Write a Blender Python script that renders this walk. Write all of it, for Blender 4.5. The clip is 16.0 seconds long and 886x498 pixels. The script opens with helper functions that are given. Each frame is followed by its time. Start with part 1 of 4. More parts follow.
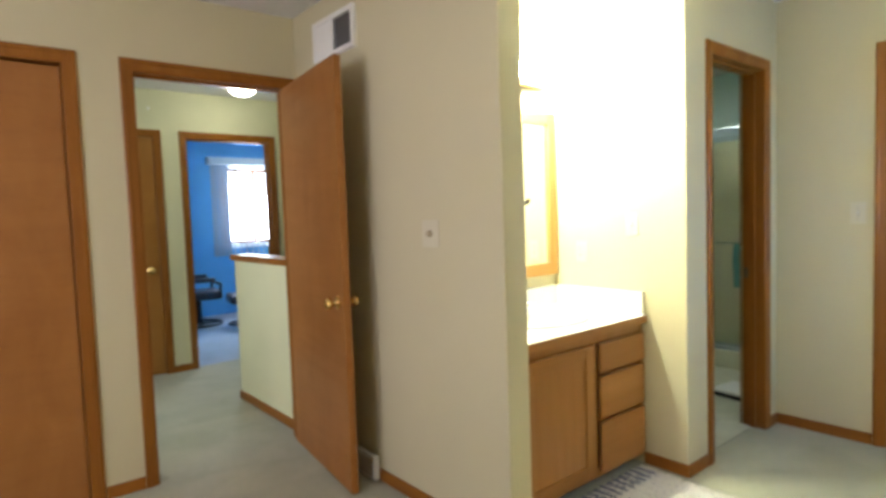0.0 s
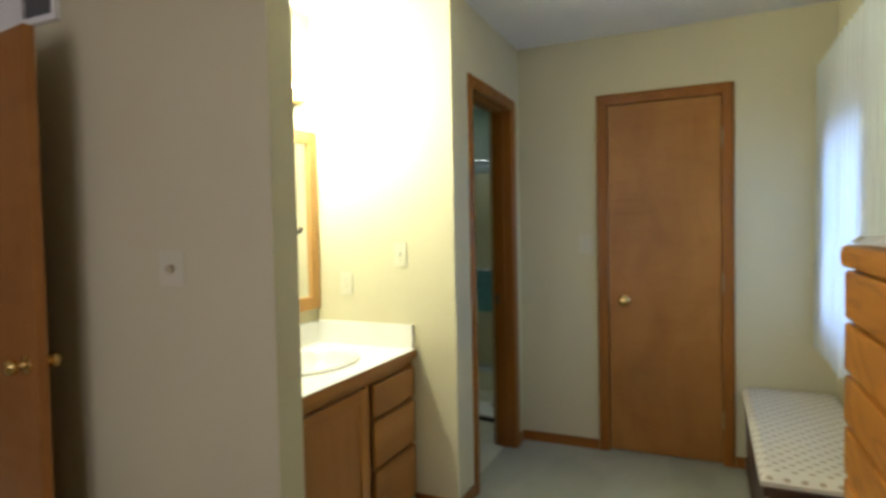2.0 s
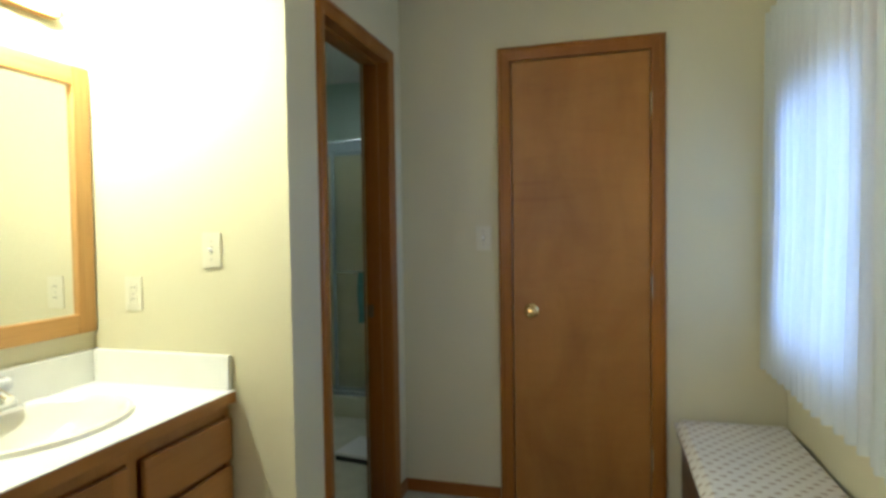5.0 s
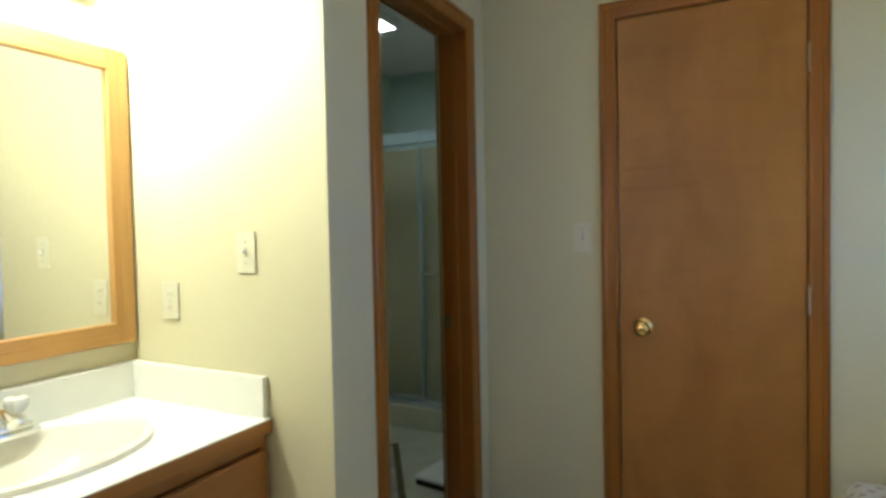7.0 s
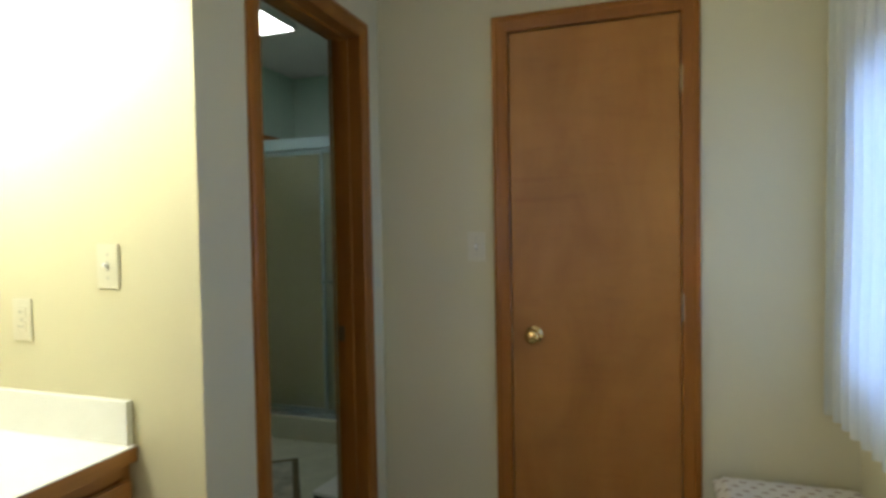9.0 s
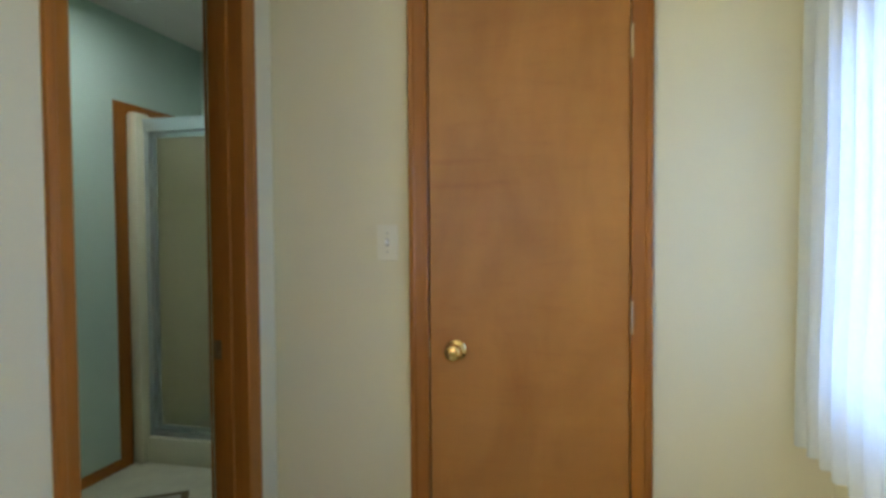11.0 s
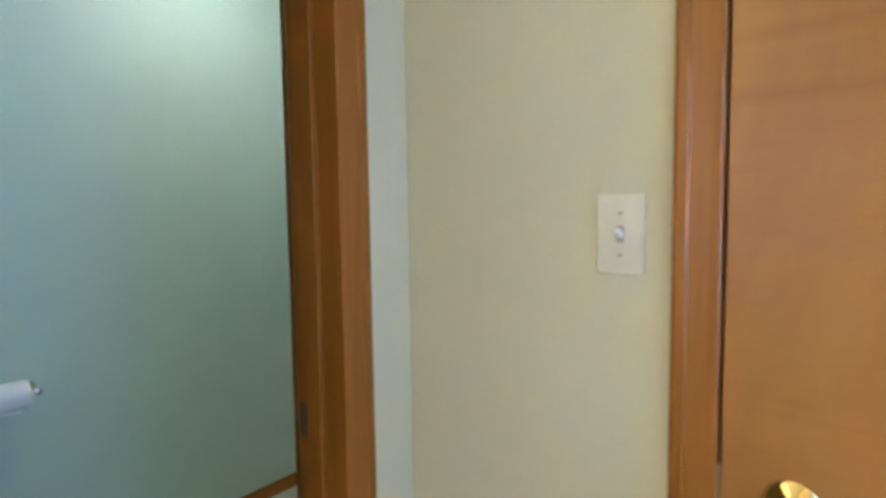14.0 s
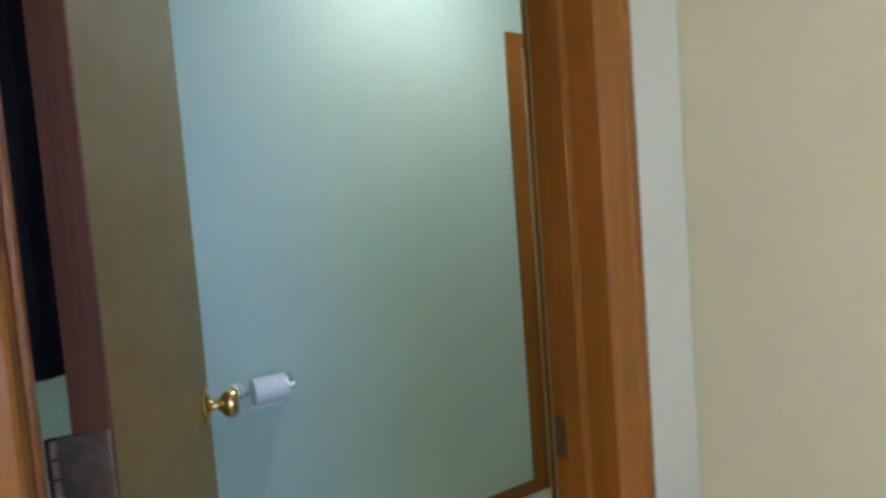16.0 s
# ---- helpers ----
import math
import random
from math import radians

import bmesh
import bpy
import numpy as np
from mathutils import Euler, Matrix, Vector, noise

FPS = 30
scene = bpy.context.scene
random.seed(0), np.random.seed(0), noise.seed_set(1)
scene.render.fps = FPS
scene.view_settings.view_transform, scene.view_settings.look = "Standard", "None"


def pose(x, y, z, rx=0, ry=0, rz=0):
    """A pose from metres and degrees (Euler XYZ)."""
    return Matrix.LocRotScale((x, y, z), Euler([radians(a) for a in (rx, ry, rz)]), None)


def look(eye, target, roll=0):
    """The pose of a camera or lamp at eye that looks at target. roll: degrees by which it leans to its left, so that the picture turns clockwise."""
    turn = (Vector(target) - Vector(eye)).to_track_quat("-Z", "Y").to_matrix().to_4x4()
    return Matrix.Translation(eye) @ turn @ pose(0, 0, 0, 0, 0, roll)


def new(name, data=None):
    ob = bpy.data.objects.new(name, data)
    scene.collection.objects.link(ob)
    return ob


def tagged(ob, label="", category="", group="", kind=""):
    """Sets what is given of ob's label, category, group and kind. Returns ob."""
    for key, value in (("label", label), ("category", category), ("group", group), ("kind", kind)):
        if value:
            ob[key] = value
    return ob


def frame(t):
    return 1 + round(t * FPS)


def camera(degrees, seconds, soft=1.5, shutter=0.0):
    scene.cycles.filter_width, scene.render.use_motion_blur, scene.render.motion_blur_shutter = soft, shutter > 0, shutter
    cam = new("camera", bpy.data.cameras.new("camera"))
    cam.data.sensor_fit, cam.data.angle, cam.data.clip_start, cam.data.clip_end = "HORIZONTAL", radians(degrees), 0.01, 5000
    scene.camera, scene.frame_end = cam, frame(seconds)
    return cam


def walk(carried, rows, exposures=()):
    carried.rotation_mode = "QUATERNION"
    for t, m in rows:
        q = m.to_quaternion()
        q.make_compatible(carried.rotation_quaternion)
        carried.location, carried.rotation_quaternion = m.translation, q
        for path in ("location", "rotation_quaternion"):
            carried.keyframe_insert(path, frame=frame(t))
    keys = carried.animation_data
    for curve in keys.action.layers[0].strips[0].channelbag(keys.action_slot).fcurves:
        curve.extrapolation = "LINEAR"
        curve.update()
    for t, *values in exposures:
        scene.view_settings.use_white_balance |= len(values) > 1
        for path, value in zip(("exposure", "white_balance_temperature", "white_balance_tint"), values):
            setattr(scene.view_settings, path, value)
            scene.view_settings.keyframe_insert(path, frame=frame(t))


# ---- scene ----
cam = camera(74.8, 16.0, soft=3.3, shutter=0.5)
# time, eye, target, roll
PATH = [
    (0, (0.336, -0.447, 1.300), (-1.203, 0.824, 1.180), -1.97),
    (0.5, (0.301, -0.400, 1.296), (-1.117, 1.007, 1.196), -1.97),
    (1, (0.146, -0.376, 1.311), (-1.058, 1.219, 1.233), -1.82),
    (1.5, (0.148, -0.317, 1.314), (-0.907, 1.381, 1.255), -1.58),
    (2, (0.035, -0.303, 1.329), (-0.793, 1.516, 1.264), -1.16),
    (2.5, (0.044, -0.251, 1.320), (-0.655, 1.622, 1.257), -1.07),
    (3, (0.030, -0.206, 1.306), (-0.552, 1.706, 1.245), -0.77),
    (3.5, (-0.010, -0.033, 1.276), (-0.511, 1.902, 1.222), -0.69),
    (6, (-0.084, 0.841, 1.271), (-0.764, 2.720, 1.182), -1.35),
    (6.5, (-0.059, 0.938, 1.270), (-0.911, 2.746, 1.192), -1.48),
    (7, (-0.099, 0.968, 1.268), (-1.001, 2.752, 1.203), -1.18),
    (7.5, (-0.052, 0.989, 1.272), (-0.993, 2.753, 1.213), -1.46),
    (8, (-0.052, 1.000, 1.279), (-0.925, 2.798, 1.219), -1.48),
    (8.5, (-0.031, 1.018, 1.283), (-0.809, 2.860, 1.228), -1.37),
    (9, (-0.027, 1.030, 1.288), (-0.669, 2.924, 1.231), -1.02),
    (9.5, (-0.026, 1.069, 1.281), (-0.546, 2.999, 1.228), -0.67),
    (10, (0.004, 1.150, 1.271), (-0.457, 3.095, 1.222), -0.38),
    (12.5, (-0.184, 2.039, 1.261), (-0.768, 3.950, 1.176), -0.40),
    (13, (-0.257, 2.203, 1.242), (-0.991, 4.062, 1.163), 0.09),
    (13.5, (-0.276, 2.304, 1.265), (-1.283, 4.027, 1.131), -0.01),
    (14, (-0.325, 2.388, 1.280), (-1.537, 3.970, 1.119), -0.83),
    (14.5, (-0.336, 2.421, 1.289), (-1.743, 3.833, 1.128), -2.50),
    (15, (-0.344, 2.394, 1.281), (-1.882, 3.666, 1.145), -2.57),
    (15.5, (-0.379, 2.417, 1.271), (-2.014, 3.562, 1.141), -3.48),
    (16, (-0.507, 2.467, 1.238), (-2.206, 3.515, 1.117), -4.31),
]
EXPOSURES = [(0.0, -0.01, 6220, 11), (0.5, -0.17, 6200, 11), (1.0, -0.46, 6190, 11), (2.0, -0.97, 6130, 12), (3.0, -0.99, 6060, 13), (3.7, -1.01, 5980, 12), (6.0, -0.97, 5720, 11),
             (8.0, -1.08, 5850, 13), (9.5, -1.09, 5960, 13), (10.2, -0.80, 5920, 13), (12.3, 0.06, 5850, 13), (14.0, 0.25, 5850, 16), (16.0, 0.36, 5800, 17)]
walk(cam, [(t, look(eye, target, roll)) for t, eye, target, roll in PATH], EXPOSURES)

# ---- world and daylight ----
world = bpy.data.worlds.new("sky")
scene.world = world
world.use_nodes = True
wn = world.node_tree.nodes
sky = wn.new("ShaderNodeTexSky")
sky.sky_type, sky.sun_disc, sky.sun_elevation, sky.sun_rotation = "NISHITA", False, radians(40), radians(200)
world.node_tree.links.new(sky.outputs[0], wn["Background"].inputs[0])
wn["Background"].inputs[1].default_value = 0.12


def lamp_area(name, m, sx, sy, watts, color):
    d = bpy.data.lights.new(name, "AREA")
    d.shape, d.size, d.size_y, d.energy, d.color = "RECTANGLE", sx, sy, watts, color
    ob = new(name, d)
    ob.matrix_world = m
    return ob


sun = bpy.data.lights.new("sun", "SUN")
sun.energy, sun.angle, sun.color = 1.0, radians(12), (1.0, 0.95, 0.88)
new("sun", sun).matrix_world = look((4, -6, 8), (0, 0, 0))
# daylight standing in the window openings
lamp_area("window_daylight", look((0.80, 2.66, 1.30), (0.0, 2.66, 1.25)), 0.74, 0.92, 13.0, (0.345, 0.545, 1.0)).data.spread = radians(115)
lamp_area("south_window_daylight", look((-1.1, -1.56, 1.45), (-1.4, 0.5, 1.2)), 1.25, 1.2, 25, (1.0, 0.905, 0.97))
# added lamp in an unseen hall window, brightens the hall carpet and half wall
lamp_area("hall_window_daylight", look((-3.7, -0.93, 1.48), (-3.7, 1.0, 1.0)), 0.9, 1.05, 14, (0.90, 0.95, 1.0))
lamp_area("blue_room_daylight", look((-8.038, 2.86, 1.5), (-5.3, 2.5, 1.0)), 1.0, 1.0, 130, (0.80, 0.90, 1.0))


# ---- materials ----
def nodes(name):
    m = bpy.data.materials.new(name)
    m.use_nodes = True
    nt = m.node_tree
    return m, nt, nt.nodes["Principled BSDF"]


def coords(nt, scale=(1, 1, 1)):
    tc, mp = nt.nodes.new("ShaderNodeTexCoord"), nt.nodes.new("ShaderNodeMapping")
    nt.links.new(tc.outputs["Object"], mp.inputs["Vector"])
    mp.inputs["Scale"].default_value = scale
    return mp.outputs[0]


def noise_tex(nt, vec, scale, detail=4, rough=0.55, distortion=0.0):
    n = nt.nodes.new("ShaderNodeTexNoise")
    n.inputs["Scale"].default_value, n.inputs["Detail"].default_value = scale, detail
    n.inputs["Roughness"].default_value, n.inputs["Distortion"].default_value = rough, distortion
    nt.links.new(vec, n.inputs["Vector"])
    return n.outputs["Fac"]


def ramp(nt, fac, stops):
    r = nt.nodes.new("ShaderNodeValToRGB")
    e = r.color_ramp.elements
    while len(e) < len(stops):
        e.new(0.5)
    for el, (p, c) in zip(e, stops):
        el.position, el.color = p, (*c, 1)
    nt.links.new(fac, r.inputs[0])
    return r.outputs[0]


def mix(nt, a, b, fac, mode="MIX"):
    m = nt.nodes.new("ShaderNodeMix")
    m.data_type, m.blend_type = "RGBA", mode
    for sock, v in ((m.inputs[0], fac), (m.inputs[6], a), (m.inputs[7], b)):
        if isinstance(v, (int, float)):
            sock.default_value = v
        elif isinstance(v, tuple):
            sock.default_value = (*v, 1)
        else:
            nt.links.new(v, sock)
    return m.outputs[2]


def bump(nt, bsdf, height, strength, dist=0.01):
    b = nt.nodes.new("ShaderNodeBump")
    b.inputs["Strength"].default_value, b.inputs["Distance"].default_value = strength, dist
    nt.links.new(height, b.inputs["Height"])
    nt.links.new(b.outputs[0], bsdf.inputs["Normal"])


def shade(c, k):
    return tuple(min(1, v * k) for v in c)


def plain(name, c, rough=0.5, metal=0.0, vary=0.06, scale=3.0, grain=120.0, relief=0.1, dist=0.002):
    """Paint, plastic, metal: mottled at two scales with fine relief."""
    m, nt, b = nodes(name)
    v = coords(nt)
    f1, f2 = noise_tex(nt, v, scale, 3), noise_tex(nt, v, grain, 3)
    col = ramp(nt, f1, [(0.3, shade(c, 1 - vary)), (0.7, shade(c, 1 + vary))])
    col = mix(nt, col, ramp(nt, f2, [(0.3, (0.93, 0.93, 0.93)), (0.7, (1, 1, 1))]), 0.6, "MULTIPLY")
    nt.links.new(col, b.inputs["Base Color"])
    b.inputs["Roughness"].default_value, b.inputs["Metallic"].default_value = rough, metal
    if relief:
        bump(nt, b, f2, relief, dist)
    return m


def wood(name, dark, light, axis="z", rough=0.38, fig=1.0, relief=0.06, pores=0.5):
    """Stained wood: figure stretched along its grain axis, fine pores and slow tone shifts."""
    m, nt, b = nodes(name)
    st = [1, 1, 1]
    st["xyz".index(axis)] = 0.07
    v = coords(nt, tuple(st))
    f1 = noise_tex(nt, v, 7 * fig, 5, 0.6, 0.9)
    st["xyz".index(axis)] = 0.02
    v2 = coords(nt, tuple(st))
    f2 = noise_tex(nt, v2, 160, 3, 0.6)
    f3 = noise_tex(nt, coords(nt), 1.7, 3)
    col = ramp(nt, f1, [(0.28, dark), (0.5, tuple((a + c) / 2 for a, c in zip(dark, light))), (0.72, light)])
    col = mix(nt, col, ramp(nt, f2, [(0.32, (0.62, 0.56, 0.5)), (0.5, (1, 1, 1))]), pores, "MULTIPLY")
    col = mix(nt, col, ramp(nt, f3, [(0.3, (0.86, 0.84, 0.82)), (0.7, (1.0, 1.0, 1.0))]), 0.8, "MULTIPLY")
    nt.links.new(col, b.inputs["Base Color"])
    nt.links.new(ramp(nt, f1, [(0.2, (rough + 0.1,) * 3), (0.8, (rough - 0.05,) * 3)]), b.inputs["Roughness"])
    b.inputs["Specular IOR Level"].default_value = 0.28
    bump(nt, b, f2, relief, 0.002)
    return m


def veneer(name, dark, light, streaks=False):
    """Rotary-cut door veneer: soft blotches, wavy bands across and faint grain."""
    m, nt, b = nodes(name)
    f1 = noise_tex(nt, coords(nt, (1, 1, 0.45)), 4.5, 4, 0.55, 0.6)
    f2 = noise_tex(nt, coords(nt, (0.5, 0.5, 3.2)), 2.6, 4, 0.6, 1.2)
    f3 = noise_tex(nt, coords(nt, (1, 1, 0.04)), 120, 3, 0.6)
    f4 = noise_tex(nt, coords(nt, (3.0, 3.0, 16.0)), 2.6, 3, 0.5, 0.8)
    col = ramp(nt, f1, [(0.25, dark), (0.75, light)])
    col = mix(nt, col, ramp(nt, f2, [(0.3, (0.80, 0.76, 0.70)), (0.6, (1.06, 1.04, 1.0))]), 0.26, "MULTIPLY")
    col = mix(nt, col, ramp(nt, f3, [(0.3, (0.84, 0.80, 0.76)), (0.6, (1, 1, 1))]), 0.11, "MULTIPLY")
    col = mix(nt, col, ramp(nt, f4, [(0.27, (0.72, 0.66, 0.60)), (0.42, (1, 1, 1))]), 0.2, "MULTIPLY")
    if streaks:  # two dark horizontal scuffs in the veneer on the lock side
        sep = nt.nodes.new("ShaderNodeSeparateXYZ")
        nt.links.new(coords(nt), sep.inputs[0])
        wav = nt.nodes.new("ShaderNodeMath")
        wav.operation = "MULTIPLY_ADD"
        nt.links.new(f2, wav.inputs[0])
        wav.inputs[1].default_value = 0.06
        nt.links.new(sep.outputs[2], wav.inputs[2])
        for height, dark_k, wide in ((1.432, 0.88, 0.008), (1.512, 0.92, 0.006)):
            band = ramp(nt, wav.outputs[0], [(0.0, (1, 1, 1)), (0.5, (1, 1, 1))])
            node = band.node
            node.color_ramp.elements[0].position = 0.0
            shift = nt.nodes.new("ShaderNodeMath")
            shift.operation = "SUBTRACT"
            nt.links.new(wav.outputs[0], shift.inputs[0])
            shift.inputs[1].default_value = height - 0.5
            nt.links.new(shift.outputs[0], node.inputs[0])
            el = node.color_ramp.elements
            el[0].position, el[1].position = 0.5 - 2 * wide, 0.5 + 2 * wide
            mid_el = el.new(0.5)
            mid_el.color = (dark_k, dark_k * 0.95, dark_k * 0.9, 1)
            side = ramp(nt, sep.outputs[0], [(0.0, (1, 1, 1)), (1.0, (0, 0, 0))])
            shx = nt.nodes.new("ShaderNodeMath")
            shx.operation = "ADD"
            shx.inputs[1].default_value = 0.55
            nt.links.new(sep.outputs[0], shx.inputs[0])
            nt.links.new(shx.outputs[0], side.node.inputs[0])
            side.node.color_ramp.elements[0].position, side.node.color_ramp.elements[1].position = 0.36, 0.56
            col = mix(nt, col, mix(nt, (1, 1, 1), band, side), 1.0, "MULTIPLY")
    nt.links.new(col, b.inputs["Base Color"])
    nt.links.new(ramp(nt, f2, [(0.2, (0.44,) * 3), (0.8, (0.35,) * 3)]), b.inputs["Roughness"])
    b.inputs["Specular IOR Level"].default_value = 0.35
    bump(nt, b, f3, 0.04, 0.002)
    return m


def cathedral(name, dark, light):
    """Flat-sawn oak: arched growth rings along y, different on each board, with fine pores."""
    m, nt, b = nodes(name)
    info = nt.nodes.new("ShaderNodeObjectInfo")
    tc, mp = nt.nodes.new("ShaderNodeTexCoord"), nt.nodes.new("ShaderNodeMapping")
    shift = nt.nodes.new("ShaderNodeVectorMath")
    shift.operation = "SCALE"
    shift.inputs[0].default_value = (3.0, 5.0, 2.0)
    nt.links.new(info.outputs["Random"], shift.inputs["Scale"])
    nt.links.new(tc.outputs["Object"], mp.inputs["Vector"])
    nt.links.new(shift.outputs[0], mp.inputs["Location"])
    mp.inputs["Scale"].default_value = (1.0, 0.28, 1.0)
    f1 = noise_tex(nt, mp.outputs[0], 5.0, 3, 0.5, 0.5)
    rings = nt.nodes.new("ShaderNodeMath")
    rings.operation = "MULTIPLY"
    nt.links.new(f1, rings.inputs[0])
    rings.inputs[1].default_value = 17.0
    fr = nt.nodes.new("ShaderNodeMath")
    fr.operation = "PINGPONG"
    nt.links.new(rings.outputs[0], fr.inputs[0])
    fr.inputs[1].default_value = 1.0
    f2 = noise_tex(nt, coords(nt, (1, 0.03, 1)), 170, 3, 0.6)
    f3 = noise_tex(nt, coords(nt), 2.5, 3)
    mid_c = tuple(0.35 * a + 0.65 * c for a, c in zip(dark, light))
    col = ramp(nt, fr.outputs[0], [(0.0, dark), (0.25, mid_c), (1.0, light)])
    col = mix(nt, col, mid_c, 0.34)
    col = mix(nt, col, ramp(nt, f2, [(0.32, (0.7, 0.62, 0.55)), (0.5, (1, 1, 1))]), 0.3, "MULTIPLY")
    col = mix(nt, col, ramp(nt, f3, [(0.3, (0.85, 0.82, 0.8)), (0.7, (1.0, 1.0, 1.0))]), 0.8, "MULTIPLY")
    nt.links.new(col, b.inputs["Base Color"])
    b.inputs["Roughness"].default_value, b.inputs["Specular IOR Level"].default_value = 0.36, 0.45
    bump(nt, b, f2, 0.05, 0.002)
    return m


def glow(name, c, strength):
    m, nt, b = nodes(name)
    b.inputs["Base Color"].default_value = (*c, 1)
    b.inputs["Emission Color"].default_value, b.inputs["Emission Strength"].default_value = (*c, 1), strength
    return m


def carpet(name, a, c):
    m, nt, b = nodes(name)
    v = coords(nt)
    f1, f2, f3 = noise_tex(nt, v, 1.4, 4, 0.6), noise_tex(nt, v, 420, 2), noise_tex(nt, v, 28, 3)
    col = ramp(nt, f1, [(0.3, a), (0.7, c)])
    col = mix(nt, col, ramp(nt, f2, [(0.25, (0.6, 0.6, 0.58)), (0.7, (1, 1, 1))]), 0.8, "MULTIPLY")
    col = mix(nt, col, ramp(nt, f3, [(0.3, (0.86, 0.86, 0.86)), (0.65, (1, 1, 1))]), 0.7, "MULTIPLY")
    f4 = noise_tex(nt, coords(nt, (1, 0.55, 1)), 3.6, 3, 0.5, 0.8)
    col = mix(nt, col, ramp(nt, f4, [(0.36, (0.80, 0.81, 0.78)), (0.6, (1, 1, 1))]), 0.75, "MULTIPLY")
    nt.links.new(col, b.inputs["Base Color"])
    b.inputs["Roughness"].default_value = 0.95
    b.inputs["Sheen Weight"].default_value = 0.3
    bump(nt, b, f2, 0.6, 0.006)
    return m


def clear(name, c=(1, 1, 1), rough=0.02):
    m, nt, b = nodes(name)
    b.inputs["Base Color"].default_value = (*c, 1)
    b.inputs["Roughness"].default_value = rough
    b.inputs["Transmission Weight"].default_value, b.inputs["IOR"].default_value = 1.0, 1.45
    return m


M_WALL = plain("olive_cream_paint", (0.605, 0.556, 0.368), 0.62, vary=0.025, scale=1.5, grain=260, relief=0.12)
M_TEAL = plain("teal_paint", (0.50, 0.645, 0.565), 0.5, vary=0.03, scale=1.5, grain=260, relief=0.12)
M_BLUE = plain("blue_paint", (0.17, 0.49, 0.80), 0.6, vary=0.04, grain=260)
M_HALL = plain("yellow_green_paint", (0.68, 0.67, 0.43), 0.6, vary=0.03, grain=260)
M_CEIL = plain("ceiling_texture", (0.80, 0.79, 0.76), 0.85, vary=0.03, grain=90, relief=0.8, dist=0.008)
M_CARPET = carpet("bedroom_carpet", (0.42, 0.42, 0.29), (0.53, 0.53, 0.375))
M_BLUECARPET = carpet("blue_room_carpet", (0.36, 0.45, 0.57), (0.44, 0.53, 0.65))
M_VINYL = plain("bath_vinyl", (0.56, 0.56, 0.42), 0.35, vary=0.08, scale=9, grain=40, relief=0.05)
M_TRIM = wood("trim_wood", (0.228, 0.077, 0.009), (0.325, 0.126, 0.018), "z", 0.36, pores=0.3)
M_TRIM_X = wood("trim_wood_along_x", (0.228, 0.077, 0.009), (0.325, 0.126, 0.018), "x", 0.36, pores=0.3)
M_TRIM_Y = wood("trim_wood_along_y", (0.228, 0.077, 0.009), (0.325, 0.126, 0.018), "y", 0.36, pores=0.3)
M_SLAB = veneer("birch_slab", (0.275, 0.112, 0.020), (0.385, 0.175, 0.038), streaks=True)
# same birch, with the dim greenish light on the bathroom door put into its colour
M_SLAB_SHADED = veneer("shaded_birch_slab", (0.165, 0.098, 0.019), (0.235, 0.142, 0.029))
M_SLAB_RED = veneer("warm_birch_slab", (0.28, 0.108, 0.024), (0.37, 0.157, 0.040))
M_OAK = wood("vanity_oak", (0.30, 0.125, 0.026), (0.425, 0.197, 0.050), "z", 0.42, 0.9, pores=0.22)
M_OAK_Y = wood("vanity_oak_along_y", (0.30, 0.125, 0.026), (0.425, 0.197, 0.050), "y", 0.42, 0.9, pores=0.22)
M_MIRFRAME = wood("mirror_oak", (0.41, 0.21, 0.062), (0.55, 0.315, 0.105), "z", 0.4, 1.4)
M_MIRFRAME_Y = wood("mirror_oak_along_y", (0.41, 0.21, 0.062), (0.55, 0.315, 0.105), "y", 0.4, 1.4)
M_CHEST = cathedral("chest_oak", (0.22, 0.068, 0.007), (0.49, 0.200, 0.024))
M_CHEST_Z = wood("chest_oak_upright", (0.32, 0.115, 0.013), (0.47, 0.20, 0.028), "z", 0.33, 1.2, 0.05, 0.35)
M_EDGE = wood("red_brown_edge", (0.085, 0.026, 0.012), (0.14, 0.046, 0.018), "z", 0.45)
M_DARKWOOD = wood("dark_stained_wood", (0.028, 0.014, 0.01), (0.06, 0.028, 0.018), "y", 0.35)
M_BRASS = plain("polished_brass", (0.80, 0.56, 0.22), 0.13, 1.0, vary=0.05, relief=0)
M_OLDBRASS = plain("tarnished_brass", (0.17, 0.13, 0.085), 0.45, 0.9, vary=0.25, scale=60, relief=0.1)
M_HINGE = plain("satin_hinge", (0.42, 0.33, 0.2), 0.35, 1.0, vary=0.1, relief=0)
M_CHROME = plain("chrome", (0.82, 0.83, 0.84), 0.09, 1.0, vary=0.03, relief=0)
M_ALU = plain("brushed_aluminium", (0.62, 0.68, 0.72), 0.3, 1.0, vary=0.05, relief=0.05)
M_WHITE = plain("white_enamel", (0.82, 0.82, 0.79), 0.4, vary=0.02, relief=0)
M_IVORY = plain("ivory_plastic", (0.63, 0.595, 0.45), 0.35, vary=0.02, relief=0)
M_DIAL = plain("beige_plastic", (0.45, 0.38, 0.25), 0.4, vary=0.03, relief=0)
M_COUNTER = plain("white_laminate", (0.83, 0.82, 0.77), 0.25, vary=0.02, scale=12, grain=300, relief=0.02)
M_BASIN = plain("bone_porcelain", (0.76, 0.72, 0.62), 0.12, vary=0.01, relief=0)
M_TUB = plain("almond_fibreglass", (0.68, 0.67, 0.49), 0.22, vary=0.03, relief=0)
# shadow inside the white grille's open half, painted on its backing and slats
M_VENTDARK = plain("vent_shadow_grey", (0.17, 0.165, 0.16), 0.7, vary=0.1, relief=0)
